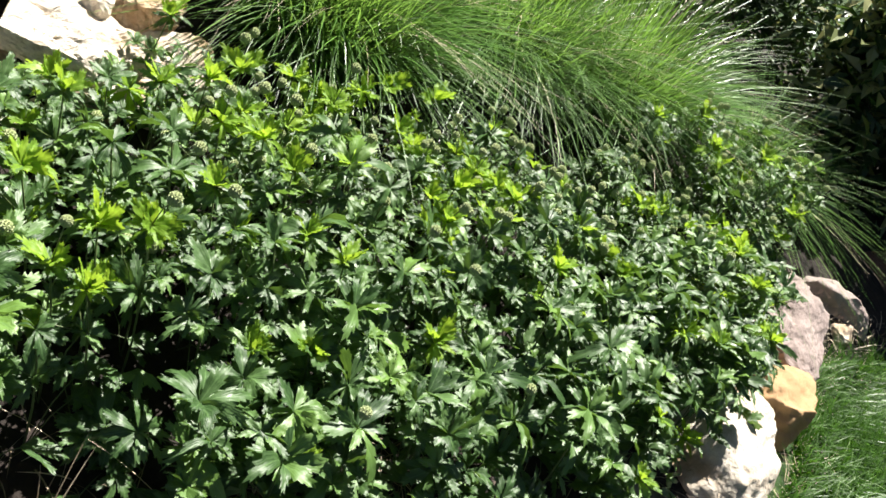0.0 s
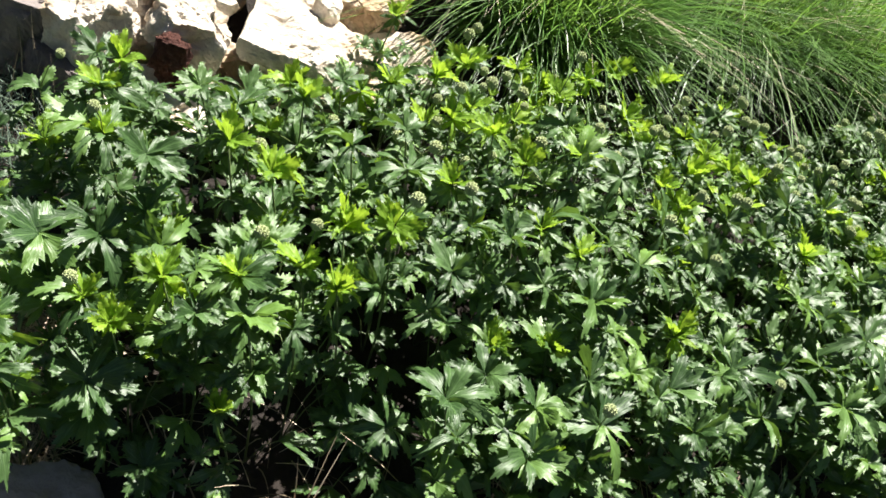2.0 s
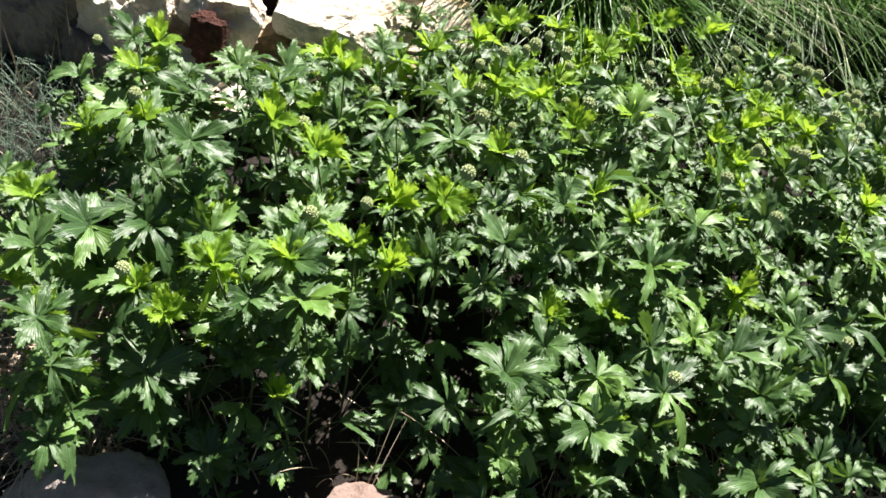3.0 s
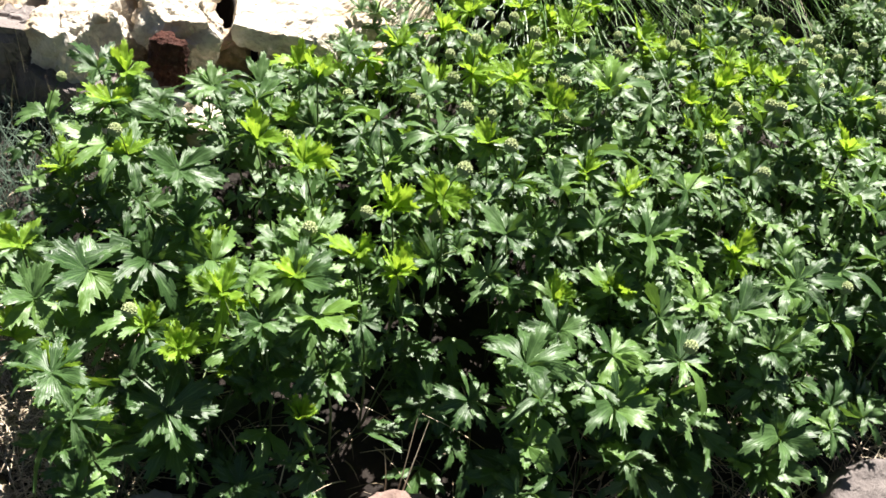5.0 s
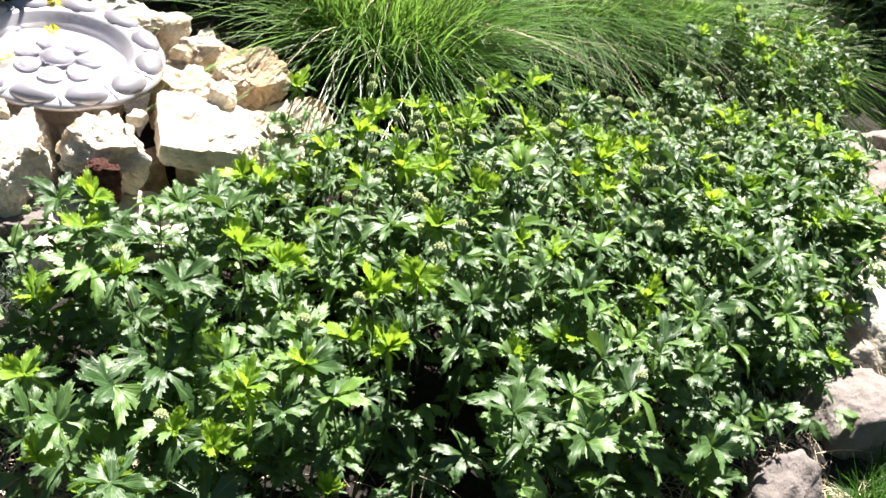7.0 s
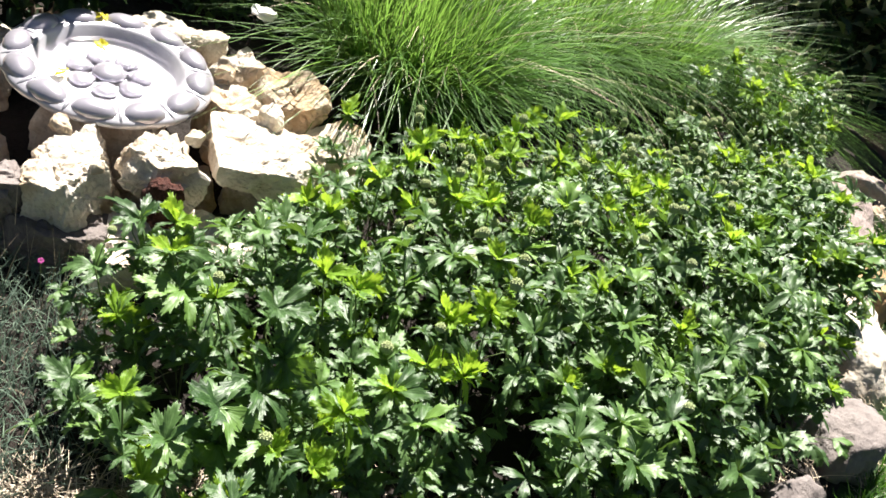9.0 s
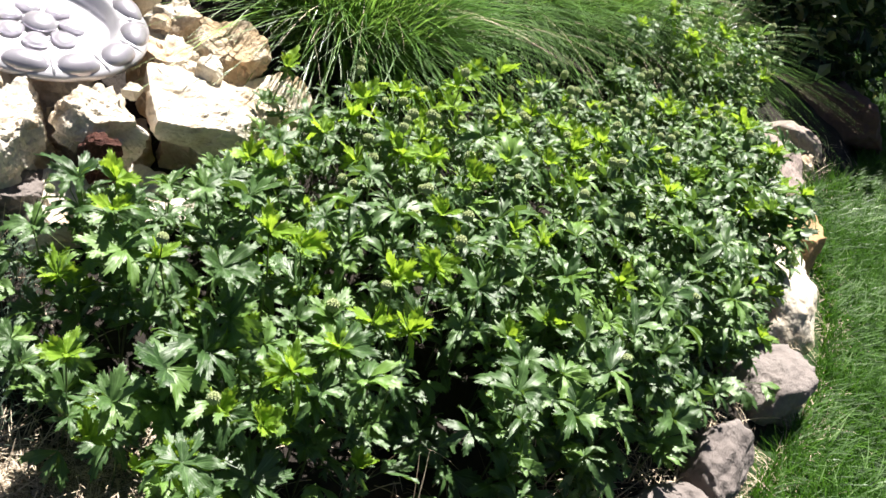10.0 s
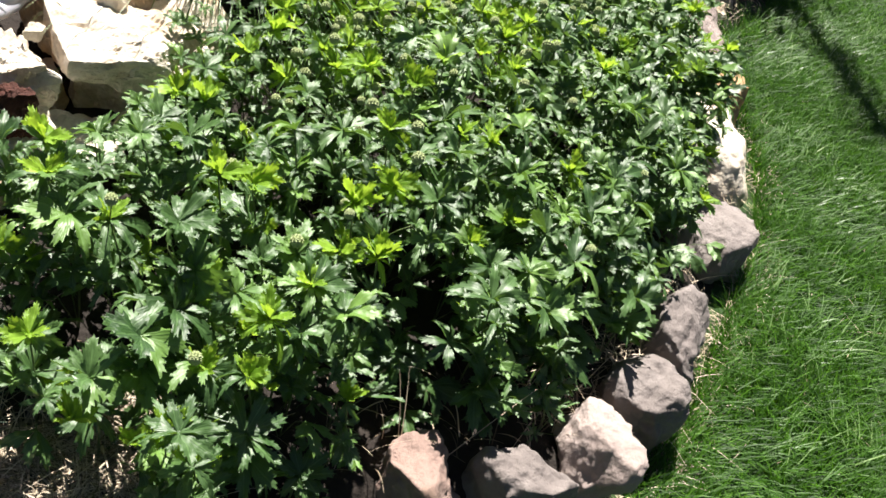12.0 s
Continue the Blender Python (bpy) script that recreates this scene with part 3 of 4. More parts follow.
SEED_HEAD = seed_mesh()
PLOT = [(-1.34, 1.32), (-1.19, 1.12), (-1.05, 1.07), (-0.87, 1.13), (-0.55, 1.16), (-0.23, 1.18), (0.0, 1.29), (0.16, 1.42), (0.37, 1.60), (0.59, 1.80), (0.74, 2.01), (0.86, 2.22), (0.94, 2.46),
        (1.03, 2.70), (0.86, 2.88), (0.52, 2.82), (0.27, 2.49), (-0.02, 2.30), (-0.33, 2.15), (-0.6, 2.07), (-0.77, 2.00), (-0.89, 1.88), (-1.0, 1.75), (-1.20, 1.67), (-1.34, 1.57)]


def canopy(x, y):
    """Height of the leaf tops over the bed."""
    z = 0.455 - 0.05 * step(-0.1, 0.5, x) - 0.07 * step(1.9, 2.4, y)
    z -= 0.10 * step(1.45, 1.12, y) * step(-1.0, -0.3, x) + 0.03 * step(1.3, 1.05, y)
    z += 0.10 * step(0.40, 0.62, x) * step(2.40, 2.65, y)
    z -= 0.10 * step(0.26, 0.03, edge_distance(x, y) - 0.12)
    z -= 0.12 * step(-0.16, 0.02, (y - 1.60) * 0.75 - (x + 0.98) * 0.66) * step(-0.6, -0.9, x)
    return z + 0.025 * noise.noise((x * 4, y * 4, 2.0))


def anemone(x, y, top, size, kind="", seeds=0, lead=False, r=rnd):
    """One plant: a stem, whorls of cut leaves, side shoots, lower leaves on stalks, young top leaves, seed heads on long stalks."""
    g = soil_z(x, y) - 0.01
    label = {"broad": "anemone with broad rounded toothed green leaves", "young": "anemone with yellow-green top leaves, backlight put into their colour"}.get(kind, "leafy green anemone with toothed cut leaves in whorls")
    if seeds:
        label = "green anemone with round spiky seed heads on stalks"
    plant = tagged(new("anemone_plant"), label, "plant", "anemone plants in the bed")
    lx, ly = r.uniform(-0.02, 0.02) - 0.16 * max(0.0, top - g) * step(0.4, 0.0, x) * step(2.0, 1.5, y), r.uniform(-0.02, 0.02)
    plant.matrix_basis = pose(x - lx, y - ly, g, 0, 0, 0)
    H = top - g
    rods = [tube([(0, 0, 0), (lx * 0.2, ly * 0.2, H * 0.4), (lx * 0.6, ly * 0.6, H * 0.75), (lx, ly, H)], [0.0022, 0.002, 0.0018, 0.0015], 5)]
    a0 = r.uniform(0, 6.28)

    def whorl(px, py, pz, n, size, meshes, turn, low, high, name="leaf"):
        for k in range(n):
            a = turn + 2 * math.pi * k / n + r.uniform(-0.22, 0.22)
            s = size * r.uniform(0.82, 1.15)
            part(name, r.choice(meshes), plant, Matrix.Translation((px, py, pz)) @ Matrix.Rotation(a, 4, "Z") @ Matrix.Rotation(-r.uniform(low, high), 4, "Y")
                 @ Matrix.Rotation(r.gauss(0, 0.36), 4, "X") @ Matrix.Diagonal((s, s, s, 1)))

    # The young kind mixes in whorl leaves with light from behind painted in.
    tops = BROAD if kind == "broad" else BACKLIT[:4] + WHORL[:5] if kind == "young" else WHORL
    whorl(lx, ly, H, r.choice((3, 3, 4)) if kind != "broad" else 3, size * (0.9 if kind == "young" else 1.0), tops, a0, -0.35, 0.55)
    f = r.uniform(0.62, 0.74)
    whorl(lx * f, ly * f, H * f, 3, size * 1.05, WHORL + BROAD[:2], a0 + 1.0, -0.3, 0.5)
    for k in range(3 if lead else 4):
        a, d = a0 + 1.6 + 1.6 * k + r.uniform(-0.4, 0.4), r.uniform(0.03, 0.065)
        z = H - (r.uniform(0.045, 0.11) if lead else r.uniform(-0.012, 0.08))
        tip = (lx + d * math.cos(a), ly + d * math.sin(a), z)
        rods.append(tube([(lx * f, ly * f, H * f), (lx + 0.6 * d * math.cos(a), ly + 0.6 * d * math.sin(a), H * f + 0.6 * (z - H * f)), tip], [0.0012, 0.0011, 0.001], 4))
        backlit = r.random() < (0.22 if kind == "young" else 0.05)
        whorl(*tip, 3, size * (1.0 if backlit else r.uniform(0.52, 0.74)), YOUNG if backlit else WHORL[:4], r.uniform(0, 6.28), -0.3, 0.6, "young_leaf" if backlit else "leaf")
    for k in range(2):
        a = r.uniform(0, 6.28)
        d, z = r.uniform(0.04, 0.09), H * r.uniform(0.25, 0.55)
        rods.append(tube([(0, 0, 0.0), (d * 0.5 * math.cos(a), d * 0.5 * math.sin(a), z * 0.7), (d * math.cos(a), d * math.sin(a), z)], [0.0014, 0.0012, 0.001], 4))
        whorl(d * math.cos(a), d * math.sin(a), z, 1, size, BROAD, a, -0.4, 0.3)
    if kind == "young" or r.random() < 0.12:
        whorl(lx, ly, H + 0.004, 3, 0.85 if kind == "young" else 0.7, YOUNG, a0 + 0.5, -0.2, 0.65, "young_leaf")
    for k in range(seeds):
        a, d, z = r.uniform(0, 6.28), r.uniform(0.005, 0.045), H + r.uniform(0.02, 0.085)
        tip = (lx + d * math.cos(a), ly + d * math.sin(a), z)
        rods.append(tube([(lx, ly, H), (lx + 0.4 * (tip[0] - lx), ly + 0.4 * (tip[1] - ly), H + 0.6 * (z - H)), tip], [0.0011, 0.001, 0.0009], 4))
        s = r.uniform(0.9, 1.35)
        part("seed_head", SEED_HEAD, plant, Matrix.Translation(tip) @ Matrix.Diagonal((s, s, s * 1.1, 1)), "round spiky pale green seed head")
    part("stem", mesh_of("stem", *joined(rods), STEM), plant)
    return plant


# plants that stand out in the bed: place of the top whorl, size, kind; young ones carry backlight in their colour
LEADERS = [
    (-1.191, 1.439, 0.415, 0.95, ""), (-1.256, 1.608, 0.410, 0.80, ""), (-1.205, 1.515, 0.425, 0.90, ""), (-1.140, 1.385, 0.455, 0.85, ""), (-1.058, 1.556, 0.467, 0.82, ""),
    (-0.985, 1.533, 0.479, 0.82, ""), (-1.055, 1.337, 0.495, 0.88, ""), (-1.030, 1.296, 0.425, 0.95, ""), (-0.966, 1.434, 0.486, 0.62, "young"), (-0.895, 1.453, 0.440, 0.92, "young"),
    (-0.858, 1.311, 0.427, 0.82, ""), (-1.137, 1.188, 0.430, 1.02, "broad"), (-1.205, 1.165, 0.378, 0.85, "broad"), (-1.132, 1.045, 0.400, 0.72, "young"), (-1.050, 1.145, 0.385, 0.80, ""),
    (-0.956, 1.174, 0.450, 0.84, "young"), (-0.996, 1.110, 0.400, 0.70, "young"), (-0.982, 1.240, 0.434, 0.90, ""), (-0.905, 1.330, 0.395, 0.62, ""), (-0.866, 1.230, 0.444, 0.82, ""),
    (-1.100, 1.000, 0.375, 0.95, ""), (-1.000, 1.060, 0.330, 0.95, "broad"), (-0.899, 1.164, 0.415, 0.80, ""), (-0.830, 1.170, 0.438, 0.84, ""), (-0.709, 1.895, 0.414, 0.72, "young"),
    (-0.660, 1.965, 0.420, 0.66, "young"), (-0.782, 1.830, 0.411, 0.66, "young"), (-0.655, 1.713, 0.471, 0.56, "young"), (-0.575, 1.732, 0.459, 0.72, "young"), (-0.796, 1.546, 0.475, 0.86, ""),
    (-0.696, 1.554, 0.462, 0.88, ""), (-0.622, 1.525, 0.490, 0.80, ""), (-0.536, 1.601, 0.460, 0.84, ""), (-0.511, 1.650, 0.487, 0.50, "young"), (-0.420, 1.712, 0.500, 0.86, ""),
    (-0.723, 1.669, 0.448, 0.80, ""), (-0.570, 1.485, 0.461, 0.88, ""), (-0.505, 1.460, 0.489, 0.84, ""), (-0.753, 1.360, 0.476, 0.55, "young"), (-0.686, 1.368, 0.508, 0.80, "young"),
    (-0.730, 1.275, 0.436, 0.50, "young"), (-0.790, 1.300, 0.430, 0.56, "young"), (-0.767, 1.205, 0.405, 0.55, ""), (-0.578, 1.370, 0.463, 0.76, ""), (-0.418, 1.475, 0.405, 0.96, ""),
    (-0.377, 1.530, 0.441, 0.50, "young"), (-0.455, 1.530, 0.465, 0.66, ""), (-0.265, 1.494, 0.345, 1.06, "broad"), (-0.384, 1.375, 0.372, 0.88, ""), (-0.473, 1.277, 0.372, 0.82, ""),
    (-0.528, 1.185, 0.400, 1.02, ""), (-0.170, 1.386, 0.372, 0.90, "broad"), (-0.177, 1.485, 0.391, 0.66, "young"), (0.025, 1.450, 0.320, 1.00, ""),
    (0.039, 1.530, 0.360, 0.82, ""), (-0.283, 1.265, 0.372, 1.10, ""), (-0.040, 1.345, 0.270, 0.80, ""), (0.227, 1.539, 0.275, 0.72, ""), (0.304, 1.525, 0.222, 0.76, ""),
    (0.375, 1.520, 0.215, 0.72, ""), (0.036, 1.636, 0.438, 0.82, ""), (-0.124, 1.687, 0.400, 0.92, ""), (-0.021, 1.689, 0.390, 0.66, ""), (0.252, 1.907, 0.382, 0.80, "young"),
    (0.038, 1.735, 0.457, 0.55, "young"), (0.451, 1.870, 0.330, 0.62, "young"), (0.338, 2.059, 0.400, 0.66, ""), (0.400, 1.752, 0.310, 0.74, ""), (-0.325, 1.758, 0.455, 0.76, ""),
    (-0.452, 1.790, 0.498, 0.76, ""), (-0.198, 1.829, 0.462, 0.80, "young"), (-1.125, 1.020, 0.440, 0.80, ""), (-1.264, 1.272, 0.345, 0.85, "young"), (-0.498, 1.124, 0.290, 0.86, ""),
    (-0.378, 1.185, 0.335, 1.06, ""), (-0.893, 1.030, 0.215, 0.66, "broad"), (-0.362, 1.090, 0.195, 0.62, ""), (-0.078, 1.232, 0.262, 1.05, ""), (0.520, 1.690, 0.200, 0.66, "young"),
    (0.767, 2.120, 0.215, 0.66, "young"), (-0.823, 1.085, 0.320, 0.45, ""), (0.860, 2.500, 0.300, 0.78, "young"), (0.420, 2.650, 0.395, 1.15, "young"), (-1.340, 1.330, 0.310, 0.75, ""),
    (-1.000, 1.640, 0.420, 0.74, ""), (-0.910, 1.680, 0.420, 0.78, "young"), (-0.473, 1.930, 0.455, 0.66, "young"), (-0.330, 1.960, 0.440, 0.60, "young"),
    (-0.828, 2.042, 0.415, 0.56, "young"), (-0.417, 2.060, 0.430, 0.66, "young"), (-0.360, 2.130, 0.425, 0.60, "young"), (-0.947, 1.725, 0.400, 0.68, "young"), (-1.000, 1.760, 0.345, 0.60, ""),
    (-1.092, 1.665, 0.365, 0.66, ""), (-1.160, 1.615, 0.365, 0.70, ""), (-1.200, 1.575, 0.440, 0.70, "young"), (-1.320, 1.540, 0.350, 0.60, ""),
    (-0.870, 1.810, 0.390, 0.66, ""), (-0.560, 2.030, 0.410, 0.56, "young"), (-0.250, 2.180, 0.415, 0.56, "young"),
]


# gaps in the growth where only shade shows
HOLES = [(-0.79, 1.445, 0.10), (-0.57, 1.29, 0.07), (-0.66, 1.16, 0.10), (-0.75, 1.14, 0.11), (-0.64, 1.28, 0.075), (-0.70, 1.22, 0.06), (-0.86, 1.12, 0.085), (0.50, 2.60, 0.085), (-0.18, 1.18, 0.07), (-1.27, 1.16, 0.09), (-1.22, 1.07, 0.08), (-0.99, 1.415, 0.05), (-1.22, 1.30, 0.06), (-0.10, 1.60, 0.05), (0.10, 1.80, 0.05)]


def plant_bed():
    placed = []
    for x, y, z, s, kind in LEADERS:
        placed.append((x, y))
        anemone(x, y, z, s * 0.92, kind, 1 if kind != "broad" and rnd.random() < 0.10 else 0, True)
    tries = 0
    while len(placed) < 320 and tries < 12000:
        tries += 1
        x, y = rnd.uniform(-1.36, 1.04), rnd.uniform(1.05, 2.90)
        if not inside(x, y, PLOT):
            continue
        shaded = any((x - a) ** 2 + (y - b) ** 2 < c * c for a, b, c in HOLES)
        if shaded and (x < -1.1 or rnd.random() < 0.9):
            continue
        gap = 0.074 if y < 1.6 else 0.069
        if any((x - a) ** 2 + (y - b) ** 2 < gap * gap for a, b in placed):
            continue
        placed.append((x, y))
        back = step(-0.52, -0.08, y - 2.2 - 0.5 * x)
        seeds = rnd.choice((1, 2, 2, 3)) if x > -0.75 and rnd.random() < back * 0.9 else (1 if rnd.random() < 0.08 else 0)
        # More plants in the backlit colour towards the back edge.
        young = "young" if rnd.random() < 0.004 + 0.46 * back else ""
        top = canopy(x, y) - 0.02 * step(2.1, 1.8, y) - abs(rnd.gauss(0, 0.075))
        if -0.95 < x < -0.45 and y < 1.24:
            if rnd.random() < 0.75:
                continue
            top = min(top, 0.17)
        if shaded:
            top = soil_z(x, y) + rnd.uniform(0.05, 0.09)
        anemone(x, y, max(top, soil_z(x, y) + 0.05), rnd.uniform(0.70, 1.0) * (1.0 - 0.26 * back), young, seeds)
    return placed


plant_bed()


# ---- ornamental grass ----
def tussock(x, y, radius, count, reach, seed, sweep, arch=0.13, fine=1.0):
    r = np.random.default_rng(seed)
    z = soil_z(x, y)
    tuft = tagged(new("grass_tussock"), "tall fine green ornamental grass arching over the bed", "ornamental grass", "grass tussocks")
    tuft.matrix_basis = pose(x, y, z)

    def batch(n, width, lmin, lmax, mat, name, label, low):
        a = r.uniform(0, 2 * math.pi, n)
        d = radius * np.sqrt(r.uniform(0, 1, n))
        base = np.stack([d * np.cos(a), d * np.sin(a), np.full(n, -0.01)], -1)
        vx, vy = np.cos(a) * (0.35 + d / radius) + sweep[0] + r.normal(0, 0.75, n), np.sin(a) * (0.35 + d / radius) + sweep[1] + r.normal(0, 0.75, n)
        out_by = np.clip(np.hypot(vx, vy), 0.15, 1.8)
        L = r.uniform(lmin, lmax, n) * reach
        me = blades(name, base, np.arctan2(vy, vx), L, r.uniform(0.6, 1.2, n) * width * fine, 0.10 * out_by, (arch + low) * out_by * r.uniform(0.4, 1.7, n), (arch - 0.03 + low) * out_by * r.uniform(0.6, 1.4, n), 8, mat)
        part(name, me, tuft, None, label)

    batch(int(count * 0.7), 0.0056, 0.45, 1.08, TUSSOCK, "foliage", "", 0.12)
    batch(count // 4, 0.0052, 0.45, 0.90, TUSSOCK, "lower_foliage", "", 0.34)
    batch(count // 34, 0.0024, 0.8, 1.2, STRAW, "seed_spray", "pale straw-coloured seed stalks", 0.14)
    # A few blades take the pale glint colour.
    batch(count // 9, 0.0044, 0.5, 1.05, LAWN_GLINT, "glossy_foliage", "blades coloured pale as sun glints", 0.2)


tussock(-0.53, 2.60, 0.23, 3300, 0.59, 1, (0.20, -0.20), 0.15)
tussock(0.44, 3.08, 0.19, 2400, 0.66, 2, (0.40, -0.02), 0.18)
tussock(0.98, 3.02, 0.10, 800, 0.48, 4, (0.60, -0.12), 0.30, 0.5)
tussock(0.00, 2.92, 0.19, 2300, 0.60, 3, (0.25, -0.32), 0.17)


# ---- shrubs ----
def shrub(name, x, y, size, leaves, leaf_len, mats, seed, label, base_z=0.0, clusters=40):
    r = np.random.default_rng(seed)
    rr = random.Random(seed)
    bush = tagged(new(name), label, "shrub")
    bush.matrix_basis = pose(x, y, base_z)
    rods, tips = [], []
    for k in range(clusters):
        a, u, e = rr.uniform(0, 6.28), math.sqrt(rr.uniform(0, 1)), rr.uniform(0.15, 1.0)
        tip = Vector((u * math.cos(a) * size[0], u * math.sin(a) * size[1], e * size[2] * (1.05 - 0.45 * u * u)))
        tips.append(tip)
        rods.append(tube([(0.02 * math.cos(a), 0.02 * math.sin(a), -0.02), tip * 0.45 + Vector((0, 0, 0.1)), tip], [0.010, 0.006, 0.002], 5))
    part("branch_frame", mesh_of("branch_frame", *joined(rods), BARK), bush)
    for mat, share, nm in mats:
        n = int(leaves * share)
        c = np.array([tips[i] for i in r.integers(0, len(tips), n)]) + r.normal(0, 0.30, (n, 3)) * np.array(size) * 0.42
        if mat is CREAM_LEAF:
            c = np.array([tips[i] * 1.14 for i in r.integers(0, len(tips), n)]) + r.normal(0, 0.13, (n, 3)) * np.array(size)
        c[:, 2] = np.abs(c[:, 2]) + 0.02
        a, tilt = r.uniform(0, 6.28, n), r.normal(-0.15, 0.5, n)
        d = np.stack([np.cos(a) * np.cos(tilt), np.sin(a) * np.cos(tilt), np.sin(tilt)], -1)
        sd = np.stack([-np.sin(a), np.cos(a), r.normal(0, 0.4, n)], -1)
        nrm = np.cross(d, sd)
        L = (leaf_len * r.uniform(0.6, 1.25, n))[:, None]
        w = L * 0.24
        v = np.stack([c, c + d * L * 0.45 + sd * w + nrm * w * 0.4, c + d * L * 0.5 - nrm * w * 0.1, c + d * L * 0.45 - sd * w + nrm * w * 0.4, c + d * L - nrm * L * 0.12], 1).reshape(-1, 3)
        i = np.arange(n) * 5
        f = np.concatenate([np.stack([i, i + 2, i + 1], -1), np.stack([i, i + 3, i + 2], -1), np.stack([i + 1, i + 2, i + 4], -1), np.stack([i + 2, i + 3, i + 4], -1)])
        part(nm, mesh_of(nm, v.tolist(), f.tolist(), mat, False), bush)
    return bush


shrub("variegated_shrub", 1.78, 3.60, (0.50, 0.40, 0.95), 5200, 0.095, [(SHRUB_LEAF, 0.75, "green_foliage"), (CREAM_LEAF, 0.30, "cream_foliage")], 3, "dense shrub with cream-edged green leaves in its own shade", 0.03)
shrub("variegated_shrub", 2.75, 4.45, (0.6, 0.4, 1.1), 7000, 0.06, [(SHRUB_LEAF, 0.7, "green_foliage"), (CREAM_LEAF, 0.3, "cream_foliage")], 4, "tall shrub with cream-edged leaves beside the lawn", 0.03)
# Unseen and densely leaved, to throw shade on the soil behind the rocks.
shrub("dark_shrub", -1.22, 3.20, (0.80, 0.36, 0.85), 15000, 0.052, [(SHRUB_LEAF, 1.0, "foliage")], 5, "dense leafy shrub out of view, shading the soil behind the rocks", 0.08)
shrub("dark_shrub", -2.1, 2.95, (0.55, 0.40, 0.85), 6500, 0.052, [(SHRUB_LEAF, 1.0, "foliage")], 6, "dark leafy shrub beside the rockery", 0.08)
shrub("dark_shrub", 0.75, 4.15, (1.1, 0.4, 0.95), 9000, 0.06, [(SHRUB_LEAF, 0.9, "foliage"), (CREAM_LEAF, 0.1, "cream_foliage")], 7, "dark shrub behind the ornamental grass", 0.05)
shrub("dark_shrub", -0.5, 3.95, (0.8, 0.4, 0.8), 7000, 0.06, [(SHRUB_LEAF, 1.0, "foliage")], 8, "dark shrub behind the ornamental grass", 0.05)
# Added to darken the soil that lies in shade here.
shrub("dark_shrub", -1.00, 2.86, (0.46, 0.16, 0.30), 3800, 0.042, [(SHRUB_LEAF, 1.0, "foliage")], 10, "low leafy growth added to darken the soil behind the rocks", 0.10)
shrub("low_shrub", -1.45, 2.54, (0.17, 0.08, 0.60), 330, 0.085, [(SHRUB_LEAF, 1.0, "foliage")], 9, "small leafy sprig leaning over the dish", 0.08, 9)


# Unseen tree, added only for the narrow shadow it casts on the lawn.
def make_shadow_tree():
    r = random.Random(4)
    tree = tagged(new("shadow_tree"), "slender tree out of view, added to cast the shadow on the lawn", "tree")
    tree.matrix_basis = pose(2.45, 4.62, 0.0)
    rods = [tube([(0, 0, -0.05), (0.02, 0, 0.9), (-0.01, 0.02, 2.0), (0.02, 0, 4.0)], [0.07, 0.065, 0.058, 0.04], 9)]
    tips = []
    for k in range(70):
        z = r.uniform(1.4, 4.0)
        a, d = r.uniform(0, 6.28), r.uniform(0.04, 0.14)
        tip = (d * math.cos(a), d * math.sin(a), z + d * 0.8)
        tips.append(tip)
        rods.append(tube([(0, 0, z), (0.5 * tip[0], 0.5 * tip[1], z + 0.25 * d), tip], [0.006, 0.004, 0.002], 5))
    part("trunk", mesh_of("trunk", *joined(rods), BARK), tree)
    verts, faces = [], []
    for tip in tips:
        for _ in range(10):
            c = Vector(tip) + Vector((r.gauss(0, 0.04), r.gauss(0, 0.04), r.gauss(0, 0.05)))
            d = Vector((r.gauss(0, 1), r.gauss(0, 1), r.gauss(-0.2, 0.5))).normalized() * r.uniform(0.03, 0.055)
            w = d.cross(Vector((0, 0, 1))).normalized() * d.length * 0.3
            o = len(verts)
            verts += [c, c + d * 0.5 + w, c + d - Vector((0, 0, 0.006)), c + d * 0.5 - w]
            faces.append((o, o + 1, o + 2, o + 3))
    part("crown", mesh_of("crown", verts, faces, SHRUB_LEAF, False), tree)


make_shadow_tree()


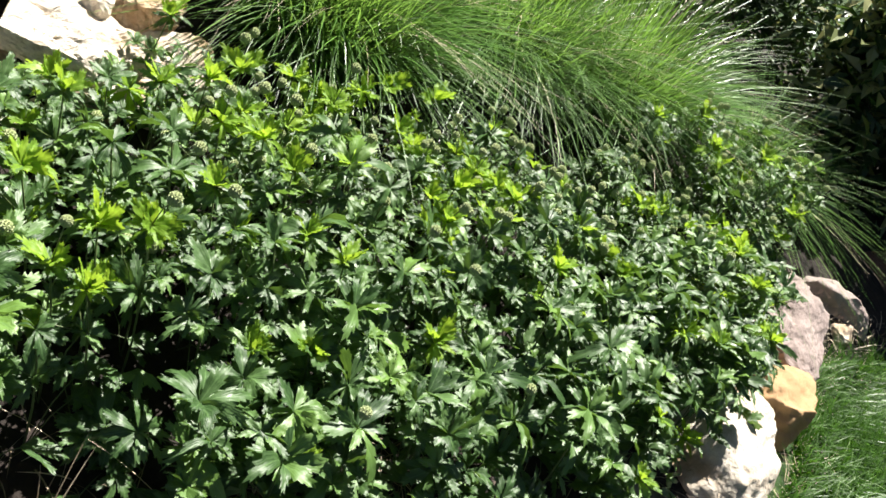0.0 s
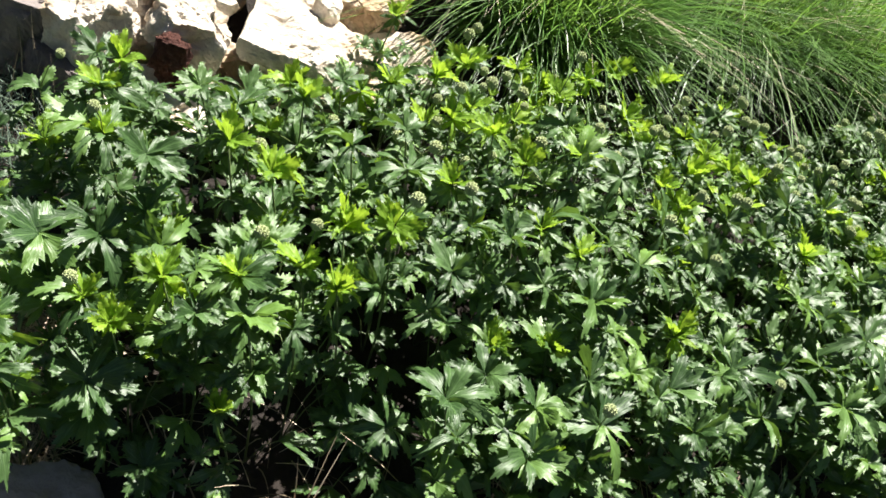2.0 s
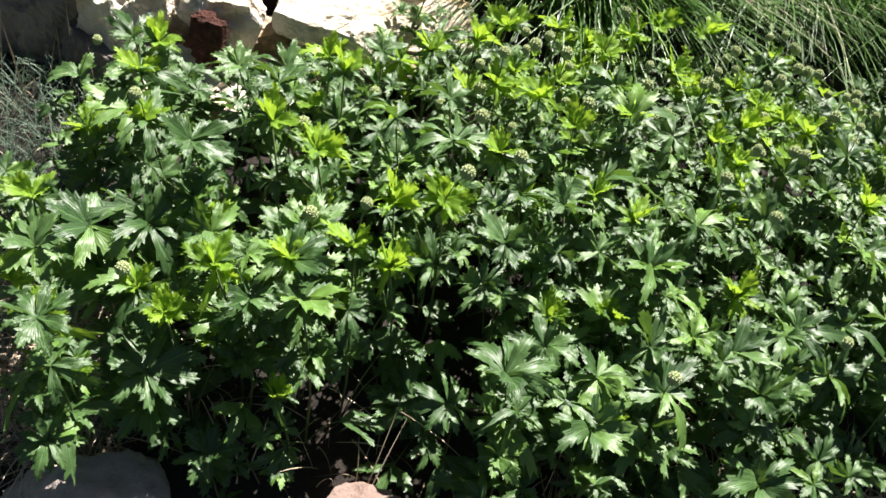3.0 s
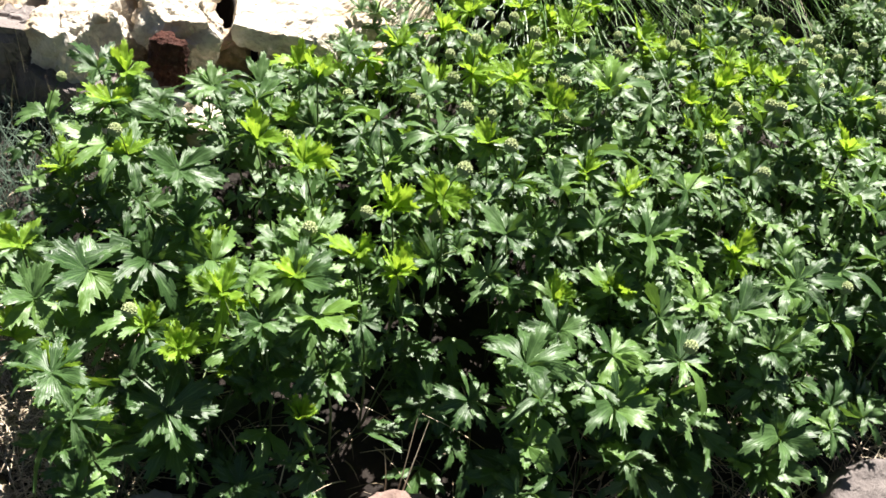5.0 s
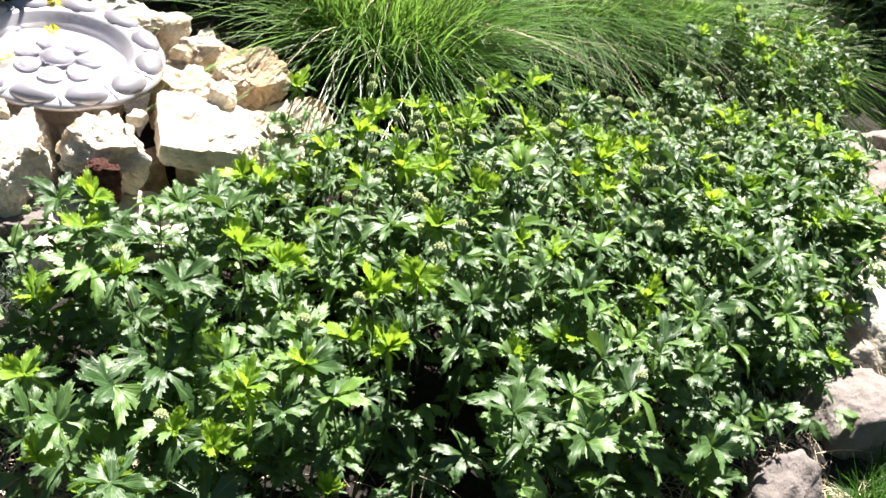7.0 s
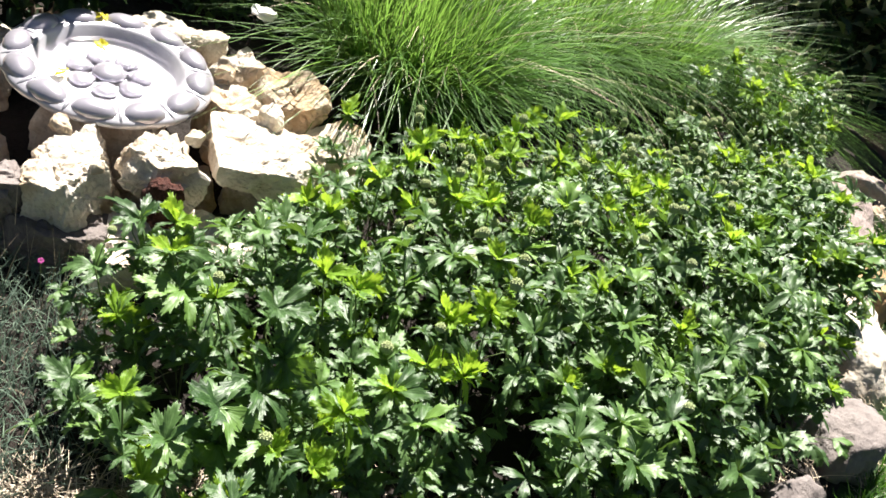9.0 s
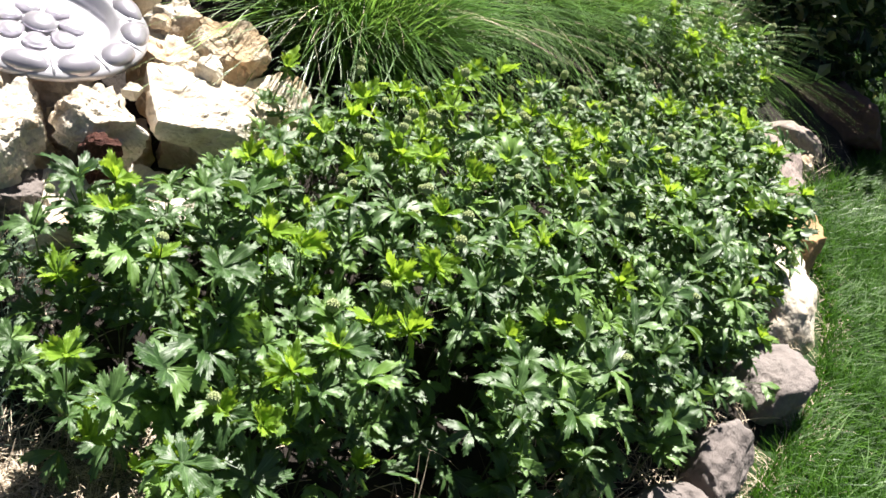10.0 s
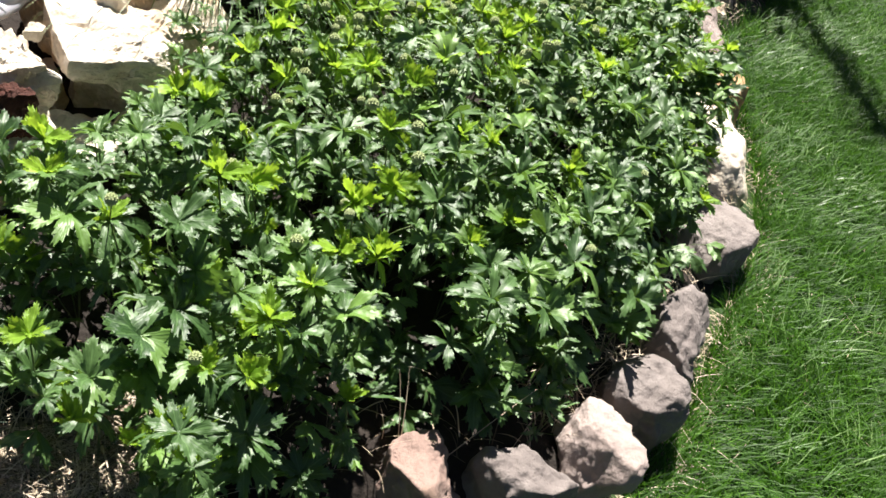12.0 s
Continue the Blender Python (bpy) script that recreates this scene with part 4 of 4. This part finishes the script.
# ---- silvery clump, dry stalks, litter ----
def make_left_clump():
    r = np.random.default_rng(21)
    clump = tagged(new("pinks_clump"), "blue-grey spiky leaved pinks with dry stalks and one flower", "plant")
    clump.matrix_basis = pose(-1.48, 1.52, 0.09)
    n = 2600
    a = r.uniform(0, 6.28, n)
    d = np.sqrt(r.uniform(0, 1, n))
    base = np.stack([d * np.cos(a) * 0.20, d * np.sin(a) * 0.34, r.uniform(0, 0.05, n)], -1)
    part("foliage", blades("foliage", base, r.uniform(0, 6.28, n), r.uniform(0.03, 0.075, n), r.uniform(0.0016, 0.003, n), r.uniform(0, 0.9, n), r.uniform(0, 0.5, n), r.uniform(0, 0.3, n), 3, SILVER_LEAF), clump)
    n = 70
    base = np.stack([r.uniform(-0.22, 0.18, n), r.uniform(-0.1, 0.36, n), np.full(n, 0.0)], -1)
    part("dry_growth", blades("dry_growth", base, r.uniform(0, 6.28, n), r.uniform(0.12, 0.24, n), r.uniform(0.0015, 0.003, n), r.uniform(0, 0.25, n), r.uniform(0, 0.2, n), r.uniform(0, 0.1, n), 5, STRAW), clump, None, "upright dry brown stalks")
    verts, faces = [], []
    for k in range(5):
        a = 2 * math.pi * k / 5
        o = len(verts)
        for rad, sp, z in ((0.001, 0.2, 0), (0.005, 0.55, 0.001), (0.008, 0.5, 0.001), (0.009, 0.15, 0)):
            verts += [(rad * math.cos(a - sp), rad * math.sin(a - sp), z), (rad * math.cos(a + sp), rad * math.sin(a + sp), z)]
        faces += [(o + 2 * i, o + 2 * i + 1, o + 2 * i + 3, o + 2 * i + 2) for i in range(3)]
    part("flower", mesh_of("flower", verts, faces, PINK), clump, pose(0.07, 0.16, 0.13, 35, 0, 0) @ Matrix.Scale(0.65, 4), "small bright pink flower")
    part("flower_stalk", mesh_of("flower_stalk", *tube([(0.075, 0.18, -0.02), (0.073, 0.17, 0.06), (0.07, 0.16, 0.13)], [0.0012, 0.001, 0.0008], 4), STEM), clump)


make_left_clump()


def make_litter():
    r = np.random.default_rng(31)

    def scatter(n, x0, x1, y0, y1, lift=0.004):
        x, y = r.uniform(x0, x1, n), r.uniform(y0, y1, n)
        return np.array([(a, b, soil_z(a, b) + lift) for a, b in zip(x, y) if inside(a, b, BED)])
    b = np.concatenate([scatter(3600, -1.45, -1.05, 1.00, 1.26), scatter(1000, -0.35, 0.4, 1.05, 1.5), scatter(70, -1.0, -0.35, 1.02, 1.3), scatter(500, 0.3, 1.2, 1.4, 2.5), scatter(60, -1.7, -1.1, 1.3, 1.8), scatter(400, 1.0, 1.6, 2.3, 2.7)])
    n = len(b)
    me = blades("straw", b, r.uniform(0, 6.28, n), r.uniform(0.02, 0.075, n), r.uniform(0.001, 0.0030, n), r.uniform(0.4, 1.6, n), r.uniform(0, 0.8, n), r.uniform(0.35, 0.9, n), 3, STRAW)
    b = scatter(34, -1.0, -0.1, 1.02, 1.22, -0.005)
    n = len(b)
    stems = blades("stems", b, r.uniform(0, 6.28, n), r.uniform(0.08, 0.20, n), r.uniform(0.0016, 0.0028, n), r.uniform(0.1, 0.8, n), r.uniform(0, 0.3, n), r.uniform(0, 0.2, n), 4, STRAW)
    tagged(new("dry_stems", stems), "thin pale dry stems standing along the bed's front", "stems", kind="stuff")
    tagged(new("plant_litter", me), "dry pale straw and stems lying on the dark soil", "litter", kind="stuff")


make_litter()


def make_twig():
    me = mesh_of("dry_twig", *tube([(-1.020, 1.850, 0.190), (-1.000, 1.862, 0.222), (-0.966, 1.868, 0.252), (-0.920, 1.868, 0.282), (-0.878, 1.862, 0.302)], [0.0035, 0.0032, 0.003, 0.0024, 0.0012], 6), STRAW)
    tagged(new("dry_twig", me), "curved dry brown twig leaning against the rocks", "twig")


make_twig()


def make_marker():
    stake = tagged(new("garden_stake"), "thin dark stake with a crumpled white top behind the rocks", "garden stake")
    stake.matrix_basis = pose(-1.0, 2.50, 0.12)
    part("rod", mesh_of("rod", *tube([(0, 0, -0.05), (0.0, 0, 0.1), (0.005, 0, 0.26)], [0.004, 0.004, 0.004], 8), DARK_METAL), stake)
    part("white_top", stone_mesh("white_top", (0.075, 0.055, 0.030), 77, WHITE, 0.8, 7, 0.005, 0.004, 12), stake, pose(0.02, -0.01, 0.265, 0, 12, 10), "crumpled white cap")


make_marker()
